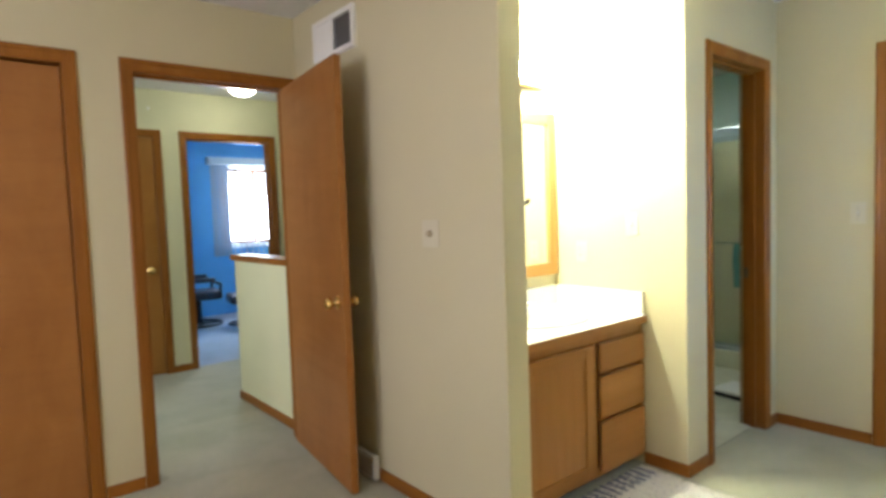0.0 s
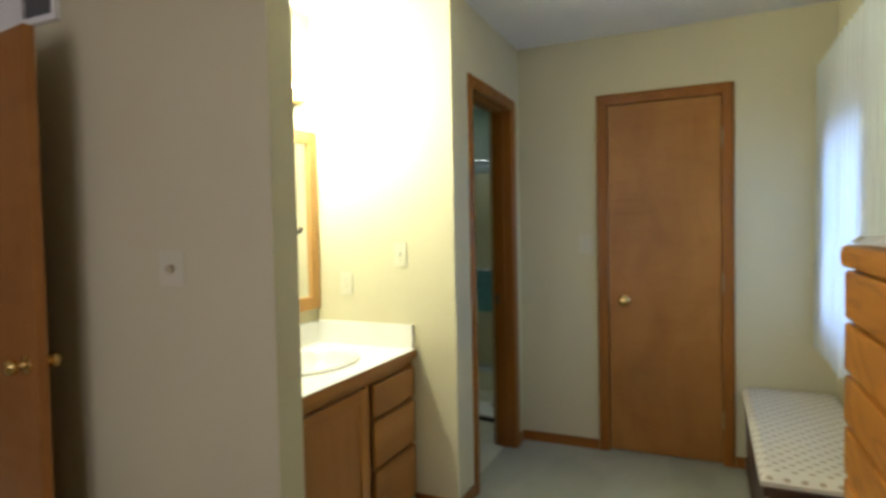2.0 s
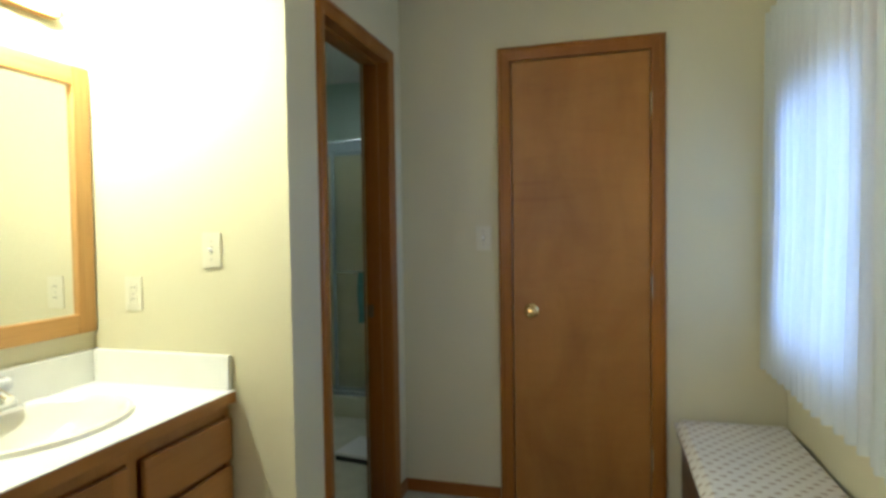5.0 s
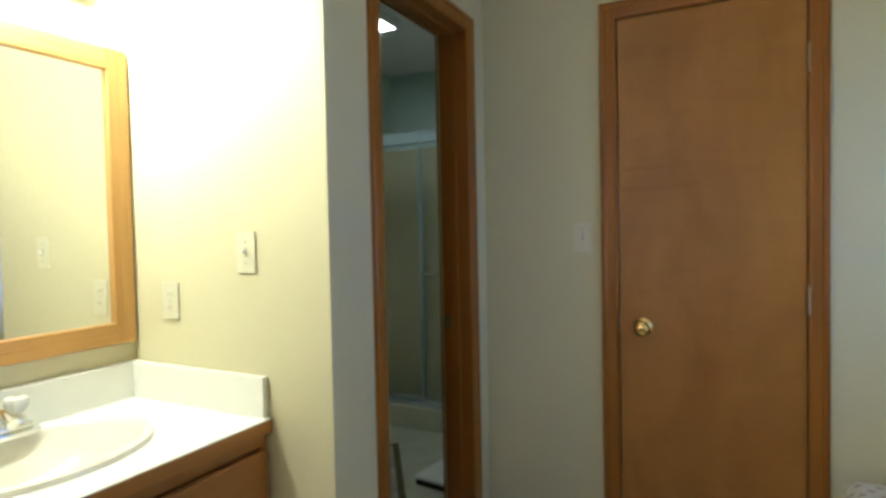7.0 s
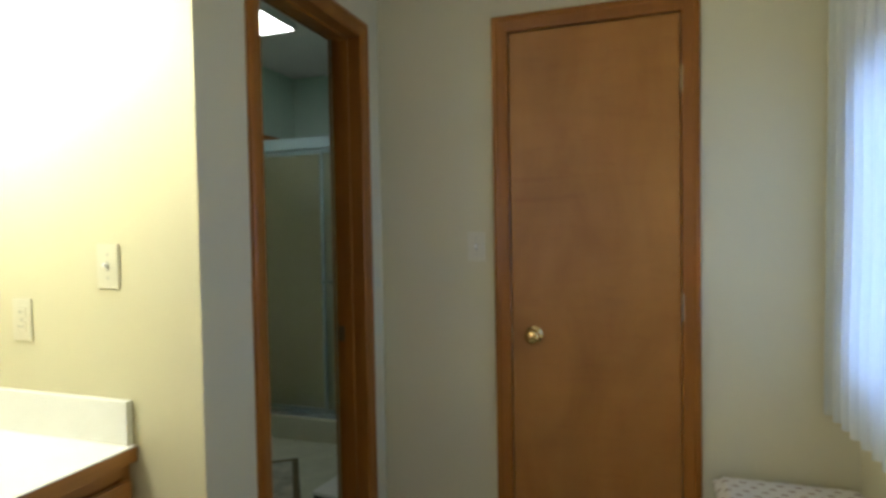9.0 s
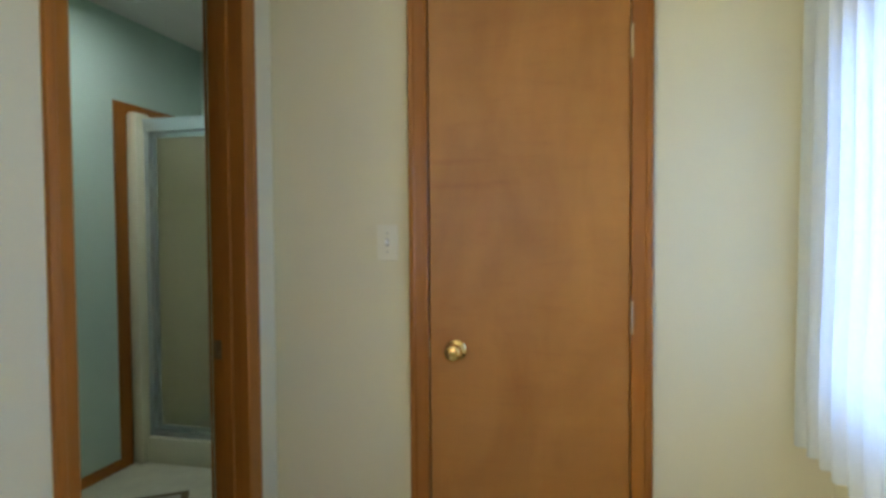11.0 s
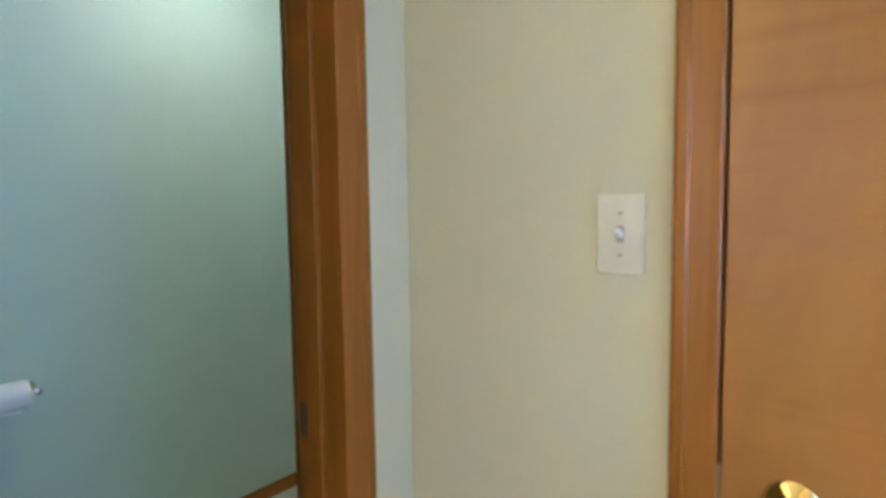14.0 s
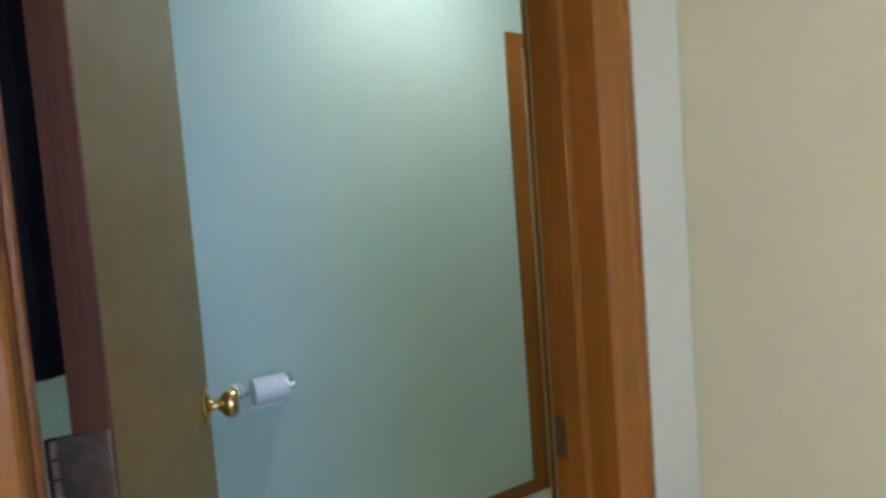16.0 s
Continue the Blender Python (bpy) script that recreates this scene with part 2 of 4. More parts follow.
M_DARK = plain("dark_gap", (0.012, 0.01, 0.009), 0.7, vary=0.1, relief=0)
M_SLOT = plain("slot_grey", (0.36, 0.34, 0.28), 0.5, vary=0.05, relief=0)
M_PAPER = plain("tissue_paper", (0.82, 0.83, 0.86), 0.9, vary=0.03, grain=300, relief=0.3)
M_LEATHER = plain("black_leather", (0.018, 0.02, 0.028), 0.32, vary=0.2, scale=8, grain=150, relief=0.3)
M_BLACKMETAL = plain("black_steel", (0.02, 0.02, 0.025), 0.35, 0.6, vary=0.1, relief=0)
M_BLIND = plain("blind_fabric", (0.44, 0.48, 0.54), 0.7, vary=0.04, relief=0.1)
M_TOWEL = plain("turquoise_terry", (0.22, 0.52, 0.52), 0.95, vary=0.12, scale=20, grain=350, relief=0.9, dist=0.004)
M_LACE = plain("white_lace", (0.88, 0.88, 0.87), 0.9, vary=0.05, scale=40, grain=260, relief=0.3, dist=0.004)
M_BULB = glow("lit_bulb", (0.97, 1.0, 0.765), 710.0)
M_BATHGLOW = glow("lit_diffuser", (1.0, 0.99, 0.89), 24.0)
M_HALLGLOW = glow("lit_glass_dome", (1.0, 0.97, 0.78), 30.0)
M_OUTSIDE = glow("bright_overcast", (0.93, 0.97, 1.0), 3.2)
M_MIRROR = plain("mirror_silver", (0.93, 0.94, 0.93), 0.015, 1.0, vary=0.0, relief=0)
M_GLASS = clear("window_glass")
M_FROST = clear("obscure_glass", (0.90, 0.90, 0.75), 0.28)


def sheer_material():
    m, nt, b = nodes("sheer_curtain")
    out = nt.nodes["Material Output"]
    v = coords(nt, (1, 1, 0.3))
    f = noise_tex(nt, v, 220, 2)
    d, tr, tp = (nt.nodes.new(k) for k in ("ShaderNodeBsdfDiffuse", "ShaderNodeBsdfTranslucent", "ShaderNodeBsdfTransparent"))
    col = ramp(nt, f, [(0.3, (0.80, 0.86, 0.86)), (0.7, (0.85, 0.90, 0.90))])
    nt.links.new(col, d.inputs[0])
    nt.links.new(col, tr.inputs[0])
    m1, m2 = nt.nodes.new("ShaderNodeMixShader"), nt.nodes.new("ShaderNodeMixShader")
    m1.inputs[0].default_value, m2.inputs[0].default_value = 0.36, 0.36
    nt.links.new(d.outputs[0], m1.inputs[1])
    nt.links.new(tr.outputs[0], m1.inputs[2])
    nt.links.new(m1.outputs[0], m2.inputs[1])
    nt.links.new(tp.outputs[0], m2.inputs[2])
    nt.links.new(m2.outputs[0], out.inputs["Surface"])
    return m


M_SHEER = sheer_material()


def spotted_fabric():
    """Cream cloth with offset rows of brown ovals."""
    m, nt, b = nodes("spotted_bench_fabric")
    tc = nt.nodes.new("ShaderNodeTexCoord")
    sep = nt.nodes.new("ShaderNodeSeparateXYZ")
    nt.links.new(tc.outputs["Object"], sep.inputs[0])

    def mth(op, a, c=None):
        n = nt.nodes.new("ShaderNodeMath")
        n.operation = op
        for s, val in ((n.inputs[0], a), (n.inputs[1], c)):
            if val is None:
                continue
            if isinstance(val, (int, float)):
                s.default_value = val
            else:
                nt.links.new(val, s)
        return n.outputs[0]

    px, py = 0.052, 0.066
    row = mth("FLOOR", mth("DIVIDE", sep.outputs[1], py / 2))
    off = mth("MULTIPLY", mth("MODULO", mth("ABSOLUTE", row), 2.0), 0.5)
    u = mth("SUBTRACT", mth("FRACT", mth("ADD", mth("DIVIDE", sep.outputs[0], px), off)), 0.5)
    w = mth("SUBTRACT", mth("FRACT", mth("DIVIDE", sep.outputs[1], py / 2)), 0.5)
    d = mth("ADD", mth("MULTIPLY", mth("POWER", mth("MULTIPLY", u, px / 0.0130), 2.0), 1.0), mth("POWER", mth("MULTIPLY", w, py / 2 / 0.0092), 2.0))
    f = noise_tex(nt, tc.outputs["Object"], 260, 2)
    spot = ramp(nt, d, [(0.45, (0.40, 0.31, 0.22)), (1.0, (0.69, 0.65, 0.57))])
    col = mix(nt, spot, ramp(nt, f, [(0.3, (0.8, 0.8, 0.8)), (0.7, (1, 1, 1))]), 0.7, "MULTIPLY")
    nt.links.new(col, b.inputs["Base Color"])
    b.inputs["Roughness"].default_value = 0.9
    bump(nt, b, f, 0.4, 0.003)
    return m


M_SPOTS = spotted_fabric()


# ---- building helpers ----
def box(bm, x0, x1, y0, y1, z0, z1, r=0.0, seg=2):
    """A box with rounded edges, added to bm."""
    made = bmesh.ops.create_cube(bm, size=1.0, matrix=Matrix.Translation(((x0 + x1) / 2, (y0 + y1) / 2, (z0 + z1) / 2)) @ Matrix.Diagonal((abs(x1 - x0), abs(y1 - y0), abs(z1 - z0), 1)))
    if r:
        es = {e for v in made["verts"] for e in v.link_edges}
        bmesh.ops.bevel(bm, geom=list(es), offset=r, segments=seg, profile=0.6, affect="EDGES")
    return bm


def boxes(*rows, r=0.0):
    bm = bmesh.new()
    for row in rows:
        box(bm, *row, r=r)
    return bm


def lathe(bm, profile, axis="z", at=(0, 0, 0), n=24, sx=1.0, sy=1.0):
    """Turn a profile of (radius, height) about an axis through at."""
    turn = {"z": Matrix.Identity(4), "x": pose(0, 0, 0, 0, 90, 0), "-x": pose(0, 0, 0, 0, -90, 0), "y": pose(0, 0, 0, -90, 0, 0), "-y": pose(0, 0, 0, 90, 0, 0)}[axis]
    m = Matrix.Translation(at) @ turn
    rings = []
    for rad, h in profile:
        rings.append([bm.verts.new(m @ Vector((sx * rad * math.cos(2 * math.pi * k / n), sy * rad * math.sin(2 * math.pi * k / n), h))) for k in range(n)])
    for a, b in zip(rings, rings[1:]):
        for k in range(n):
            bm.faces.new((a[k], a[(k + 1) % n], b[(k + 1) % n], b[k]))
    bm.faces.new(rings[0][::-1])
    bm.faces.new(rings[-1])
    return bm


def tube(bm, pts, r, n=10):
    """A round bar along points."""
    pts = [Vector(p) for p in pts]
    rings = []
    for i, p in enumerate(pts):
        d = (pts[min(i + 1, len(pts) - 1)] - pts[max(i - 1, 0)]).normalized()
        u = d.orthogonal().normalized() if i == 0 else (u - d * u.dot(d)).normalized()
        w = d.cross(u)
        rings.append([bm.verts.new(p + r * (math.cos(2 * math.pi * k / n) * u + math.sin(2 * math.pi * k / n) * w)) for k in range(n)])
    for a, b in zip(rings, rings[1:]):
        for k in range(n):
            bm.faces.new((a[k], a[(k + 1) % n], b[(k + 1) % n], b[k]))
    bm.faces.new(rings[0][::-1])
    bm.faces.new(rings[-1])
    return bm


def mesh_of(name, bm, material, smooth=False):
    me = bpy.data.meshes.new(name)
    bmesh.ops.recalc_face_normals(bm, faces=bm.faces)
    if smooth:
        for f in bm.faces:
            f.smooth = True
        for e in bm.edges:
            if len(e.link_faces) == 2 and e.calc_face_angle() > 0.7:
                e.smooth = False
    bm.to_mesh(me)
    bm.free()
    me.materials.append(material)
    return me


def place_of(ob):
    m = ob.matrix_basis.copy()
    while ob.parent:
        ob = ob.parent
        m = ob.matrix_basis @ m
    return m


def thing(name, at, label, category, group="", kind="", m=None):
    ob = new(name)
    ob.matrix_basis = m if m is not None else Matrix.Translation(at)
    ob.empty_display_size = 0.1
    return tagged(ob, label, category, group, kind)


def part(name, bm, material, parent, label="", smooth=False, local=False):
    """Link a bmesh as one mesh under a thing or a part. World coordinates unless local."""
    if not local:
        bm.transform(place_of(parent).inverted())
    ob = new(name, mesh_of(name, bm, material, smooth))
    ob.parent = parent
    return tagged(ob, label)


def solo(name, bm, material, label, category, kind="", group="", smooth=False, at=None):
    """One mesh that is a thing by itself, its origin at the given place."""
    if at is not None:
        bm.transform(Matrix.Translation([-v for v in at]))
    ob = new(name, mesh_of(name, bm, material, smooth))
    if at is not None:
        ob.location = at
    return tagged(ob, label, category, group, kind)


# ---- structure: bedroom, alcove, bathroom, hall, blue room ----
CEIL = 2.435
XL, XM, XE, XW = -1.027, -1.805, -2.778, 0.64   # bath-door wall, mirror wall, entry wall, window wall
YF, YA, YP, YS = 3.20, 2.158, 1.07, -1.50    # far wall, alcove wall, partition, south wall
XB, XI = -2.43, -1.152                       # bathroom's far wall, inner face of the bath-door wall
PEND = -1.15                                 # free end of the partition
HX, BX = -5.018, -7.918                        # hall's far wall, blue room's window wall


def wall(name, label, material, *rows):
    return solo(name, boxes(*rows), material, label, "wall", "structure")


wall("wall_far", "olive-cream painted wall round a flush wooden door", M_WALL,
     (XL, -0.50, YF, YF + 0.12, 0, CEIL), (0.125, 0.76, YF, YF + 0.12, 0, CEIL), (-0.50, 0.125, YF, YF + 0.12, 2.045, CEIL))
wall("wall_window", "olive-cream painted wall behind the sheer curtain", M_WALL,
     (XW, XW + 0.12, YS, 2.28, 0, CEIL), (XW, XW + 0.12, 3.04, YF, 0, CEIL), (XW, XW + 0.12, 2.28, 3.04, 0, 0.82), (XW, XW + 0.12, 2.28, 3.04, 1.76, CEIL))
wall("wall_bath_door", "olive-cream painted wall with the bathroom doorway", M_WALL,
     (XI + 0.003, XL, YA, 2.410, 0, CEIL), (XI + 0.003, XL, 3.033, YF + 0.12, 0, CEIL), (XI + 0.003, XL, 2.410, 3.033, 2.045, CEIL))
wall("wall_alcove", "olive-cream painted side wall of the vanity alcove", M_WALL, (XM - 0.12, XI + 0.003, YA, 2.30, 0, CEIL))
wall("wall_mirror", "olive-cream painted wall behind the vanity mirror", M_WALL, (XM - 0.12, XM, YP + 0.115, YA, 0, CEIL))
wall("wall_partition", "olive-cream painted partition beside the vanity", M_WALL, (XE, PEND, YP, YP + 0.115, 0, CEIL))
wall("wall_entry", "olive-cream painted wall with the open bedroom door", M_WALL,
     (XE - 0.12, XE, YS, -0.683, 0, CEIL), (XE - 0.12, XE, -0.058, 0.227, 0, CEIL), (XE - 0.12, XE, 1.015, YP + 0.115, 0, CEIL),
     (XE - 0.12, XE, 0.227, 1.015, 2.045, CEIL), (XE - 0.12, XE, -0.683, -0.058, 2.045, CEIL))
wall("wall_south", "olive-cream painted wall with a wide window opening", M_WALL,
     (XE - 0.12, -2.1, YS - 0.12, YS, 0, CEIL), (-0.1, XW + 0.12, YS - 0.12, YS, 0, CEIL), (-2.1, -0.1, YS - 0.12, YS, 0, 0.82), (-2.1, -0.1, YS - 0.12, YS, 2.08, CEIL))
wall("wall_bath_side", "teal painted bathroom wall with a paper holder", M_TEAL, (XB - 0.12, XB, 2.30, 4.88, 0, CEIL))
wall("wall_bath_back", "teal painted wall above the shower", M_TEAL, (XB, XI + 0.12, 4.76, 4.88, 0, CEIL))
wall("wall_bath_near", "teal painted bathroom wall behind the open door", M_TEAL, (XB, XI, 2.30, 2.303, 0, CEIL))
wall("wall_bath_east", "teal painted bathroom wall beside the doorway", M_TEAL,
     (XI, XI + 0.003, 2.303, 2.410, 0, CEIL), (XI, XI + 0.003, 3.033, YF + 0.12, 0, CEIL), (XI, XI + 0.003, 2.410, 3.033, 2.045, CEIL), (XI, XI + 0.12, YF + 0.12, 4.76, 0, CEIL))
wall("wall_closet_back", "plain wall closing the closet behind the door", M_WALL, (XI + 0.12, 0.76, YF + 0.65, YF + 0.77, 0, CEIL))
# hall and blue room
wall("wall_hall_far", "yellow-green hall wall with two doorways", M_HALL,
     (HX - 0.06, HX, -0.80, 0.205, 0, CEIL), (HX - 0.06, HX, 0.842, 1.10, 0, CEIL), (HX - 0.06, HX, 1.86, 3.60, 0, CEIL),
     (HX - 0.06, HX, 0.205, 0.842, 2.045, CEIL), (HX - 0.06, HX, 1.10, 1.86, 2.045, CEIL))
wall("wall_blue_near", "blue painted back of the hall wall", M_BLUE,
     (HX - 0.12, HX - 0.063, -0.80, 1.10, 0, CEIL), (HX - 0.12, HX - 0.063, 1.86, 3.60, 0, CEIL), (HX - 0.12, HX - 0.063, 1.10, 1.86, 2.045, CEIL))
wall("wall_hall_south", "yellow-green end wall of the hall", M_HALL, (HX, -4.2, -0.92, -0.80, 0, CEIL), (-3.2, XE - 0.123, -0.92, -0.80, 0, CEIL), (-4.2, -3.2, -0.92, -0.80, 0, 0.9), (-4.2, -3.2, -0.92, -0.80, 2.05, CEIL))
wall("wall_hall_north", "yellow-green wall across the stairwell", M_HALL, (HX, XB - 0.12, 3.60, 3.72, 0, CEIL))
wall("wall_hall_near", "yellow-green hall side of the bedroom wall", M_HALL,
     (XE - 0.124, XE - 0.121, -0.80, 0.17, 0, CEIL), (XE - 0.124, XE - 0.121, 0.17, 1.06, 2.11, CEIL), (XE - 0.124, XE - 0.121, 1.06, 1.185, 0, CEIL),
     (XE - 0.12, XM - 0.12, 1.185, 1.30, 0, CEIL), (XB - 0.24, XB - 0.121, 1.30, 3.60, 0, CEIL))
wall("wall_blue_window", "blue painted wall round a window with vertical blinds", M_BLUE,
     (BX - 0.12, BX, -0.80, 2.39, 0, CEIL), (BX - 0.12, BX, 3.33, 3.60, 0, CEIL), (BX - 0.12, BX, 2.39, 3.33, 0, 0.98), (BX - 0.12, BX, 2.39, 3.33, 2.04, CEIL))
wall("wall_blue_south", "blue painted side wall", M_BLUE, (BX - 0.12, HX - 0.12, -0.92, -0.80, 0, CEIL))
wall("wall_blue_north", "blue painted side wall", M_BLUE, (BX - 0.12, HX - 0.12, 3.60, 3.72, 0, CEIL))

solo("floor_bedroom", boxes((XE - 0.06, 0.70, YS - 0.06, YF + 0.7, -0.1, 0.0)), M_CARPET, "pale grey-green cut-pile bedroom carpet", "carpet", "structure")
solo("floor_hall", boxes((HX - 0.06, XE - 0.06, -0.86, 1.20, -0.1, 0.0), (HX - 0.06, -4.0, 1.2, 3.66, -0.1, 0.0)), M_CARPET, "pale grey-green hall carpet", "carpet", "structure")
solo("floor_stairwell", boxes((-4.0, XB - 0.12, 1.2, 3.66, -1.5, -1.4)), M_CARPET, "carpeted landing down in the stairwell", "carpet", "structure")
solo("floor_blue_room", boxes((BX - 0.06, HX - 0.06, -0.86, 3.66, -0.1, -0.002)), M_BLUECARPET, "grey-blue carpet of the blue room", "carpet", "structure")
solo("floor_bath", boxes((XB - 0.06, XI + 0.06, 2.24, 4.82, -0.02, 0.004)), M_VINYL, "pale cream vinyl bathroom floor", "floor", "structure")
solo("ceiling_bedroom", boxes((XE - 0.12, XW + 0.12, YS - 0.12, YF + 0.77, CEIL, CEIL + 0.1)), M_CEIL, "white textured bedroom ceiling", "ceiling", "structure")
solo("ceiling_bath", boxes((XB - 0.12, XL, YF + 0.775, 4.88, CEIL, CEIL + 0.1)), M_CEIL, "white textured bathroom ceiling", "ceiling", "structure")
solo("ceiling_hall", boxes((BX - 0.12, XE - 0.125, -0.92, 3.72, CEIL, CEIL + 0.1)), M_CEIL, "white textured hall ceiling", "ceiling", "structure")


# ---- doors, casings, baseboards ----
CW, CT = 0.060, 0.016


def casing_u(bm, u0, u1, top, w=CW):
    """A mitred door casing in the u-z plane, v outwards from the wall, with a stepped profile: rows of (u, v, z)."""
    prof = [(0.0, 0.0), (0.0, CT * 0.75), (0.006, CT * 0.95), (w * 0.30, CT), (w * 0.36, CT * 0.78), (w * 0.78, CT * 0.62), (w * 0.94, CT * 0.5), (w, CT * 0.3), (w, 0.0)]
    rings = []
    for cu, cz, du, dz in ((u0, 0.0, -1, 0), (u0, top, -1, 1), (u1, top, 1, 1), (u1, 0.0, 1, 0)):
        rings.append([bm.verts.new((cu + du * (p), v, cz + dz * p)) for p, v in [(w - a, b) for a, b in prof]])
    for a, b in zip(rings, rings[1:]):
        for k in range(len(prof) - 1):
            bm.faces.new((a[k], a[k + 1], b[k + 1], b[k]))
    bm.faces.new(rings[0])
    bm.faces.new(rings[-1])
    return bm


def casing(parent, m, u0, u1, top, material):
    """Casing with its wall plane's pose m (u along x, outwards along y)."""
    bm = casing_u(bmesh.new(), u0, u1, top)
    bm.transform(m)
    return part("casing", bm, material, parent, smooth=False)


def jamb(parent, m, u0, u1, top, depth, material, stop=0.05):
    """Lining of the opening, running back through the wall, with a stop bead."""
    bm = boxes((u0 - 0.018, u0, -depth, 0.003, 0, top), (u1, u1 + 0.018, -depth, 0.003, 0, top), (u0 - 0.018, u1 + 0.018, -depth, 0.003, top, top + 0.018), r=0.0015)
    if stop:
        for row in ((u0, u0 + 0.011, -stop - 0.035, -stop, 0, top), (u1 - 0.006, u1, -stop - 0.035, -stop, 0, top), (u0 + 0.011, u1 - 0.011, -stop - 0.035, -stop, top - 0.011, top)):
            box(bm, *row, r=0.002)
    bm.transform(m)
    return part("jamb", bm, material, parent)


def knob(parent, at, axis, material):
    """A tulip door knob with its rose, standing out along axis."""
    k = part("knob", lathe(bmesh.new(), [(0.0325, 0.0), (0.033, 0.004), (0.029, 0.008), (0.015, 0.011), (0.011, 0.016), (0.011, 0.026), (0.016, 0.031), (0.024, 0.037), (0.0275, 0.046), (0.0265, 0.055), (0.021, 0.061), (0.010, 0.063)], axis, at, 28), material, parent, "polished brass knob", smooth=True)
    return k


def hinge(parent, bm_m, material=None):
    """A butt hinge: two leaves and a knuckle with its joints."""
    bm = boxes((-0.006, 0.0, -0.001, 0.001, -0.045, 0.045))
    for i in range(5):
        lathe(bm, [(0.0055, -0.0445 + i * 0.018), (0.0055, -0.0275 + i * 0.018)], "z", (-0.004, -0.004, 0), 12)
    lathe(bm, [(0.004, 0.0445), (0.0065, 0.046), (0.004, 0.052)], "z", (-0.004, -0.004, 0), 12)
    bm.transform(bm_m)
    return part("hinge", bm, material or M_HINGE, parent, "metal butt hinge")


def wall_m(x, y, facing):
    """Pose of a wall plane: u to the right as seen, outwards along local y."""
    return {"-y": pose(x, y, 0, 0, 0, 180), "+x": pose(x, y, 0, 0, 0, -90), "-x": pose(x, y, 0, 0, 0, 90), "+y": pose(x, y, 0, 0, 0, 0)}[facing]


# closet door in the far wall: local u = -x
door_1 = thing("door_1", (-0.185, YF, 0), "closed flush birch door in a stained wooden casing", "door", kind="structure")
mfar = wall_m(0, YF, "-y")
casing(door_1, mfar, -0.113, 0.492, 2.035, M_TRIM)
jamb(door_1, mfar, -0.113, 0.492, 2.035, 0.12, M_TRIM, stop=0.042)
leaf = part("leaf", boxes((-0.488, 0.1105, YF + 0.002, YF + 0.037, 0.012, 2.031), r=0.002), M_SLAB, door_1, "flush birch veneer slab")
knob(leaf, (-0.405, YF + 0.002, 0.896), "-y", M_BRASS)
for hz in (0.25, 1.01, 1.80):
    hinge(door_1, Matrix.Translation((0.112, YF, hz)) @ pose(0, 0, 0, 0, 0, 90))
part("latch_plate", boxes((-0.4935, -0.4885, YF - 0.0015, YF + 0.012, 0.87, 0.925), r=0.001), M_HINGE, door_1)

# bathroom doorway: local u = -y on a wall facing +x
door_2 = thing("door_2", (XI, 2.45, 0), "bathroom door standing open into the room", "door", kind="structure")
mb = wall_m(XL, 0, "+x")
casing(door_2, mb, -3.028, -2.415, 2.035, M_TRIM)
jamb(door_2, mb, -3.028, -2.415, 2.035, 0.118, M_TRIM, stop=0.045)
bmb = casing_u(bmesh.new(), 2.415, 3.028, 2.035)
bmb.transform(wall_m(XI, 0, "-x"))
part("inner_casing", bmb, M_TRIM, door_2)
OPEN = Matrix.Translation((XI - 0.027, 2.440, 0)) @ pose(0, 0, 0, 0, 0, 180 - 17.2)
bml = boxes((0.0, 0.60, -0.035, 0.0, 0.012, 2.028), r=0.002)
bml.transform(OPEN)
bme = boxes((-0.0012, 0.004, -0.0352, 0.0002, 0.012, 2.028), r=0.001)
bme.transform(OPEN)
leaf2 = part("leaf", bml, M_SLAB_SHADED, door_2, "flush birch veneer slab")
part("hinge_edge", bme, M_EDGE, leaf2, "dark red-brown solid edge")
for s, nm in ((-0.035, "-y"), (0.0, "y")):
    bmk = lathe(bmesh.new(), [(0.0325, 0.0), (0.033, 0.004), (0.029, 0.008), (0.015, 0.011), (0.011, 0.016), (0.011, 0.026), (0.016, 0.031), (0.024, 0.037), (0.0275, 0.046), (0.0265, 0.055), (0.021, 0.061), (0.010, 0.063)], nm, (0.54, s, 0.905), 28)
    bmk.transform(OPEN)
    part("knob", bmk, M_BRASS, leaf2, "polished brass knob", smooth=True)
part("strike_plate", boxes((XI + 0.012, XI + 0.045, 3.0265, 3.0285, 0.872, 0.932), r=0.001), M_OLDBRASS, door_2, "tarnished strike plate")
for hz in (0.24, 1.0, 1.80):
    bmh = boxes((-0.004, 0.0, -0.034, 0.012, hz - 0.05, hz + 0.05), r=0.0015)
    for i in range(5):
        lathe(bmh, [(0.006, hz - 0.049 + i * 0.02), (0.006, hz - 0.031 + i * 0.02)], "z", (-0.004, 0.017, 0), 12)
    for i in range(3):
        lathe(bmh, [(0.004, 0.0), (0.003, 0.0015)], "-x", (-0.003, -0.012 - 0.008 * (i % 2), hz - 0.03 + i * 0.03), 10)
    bmh.transform(OPEN)
    part("hinge", bmh, M_OLDBRASS, door_2, "tarnished butt hinge")

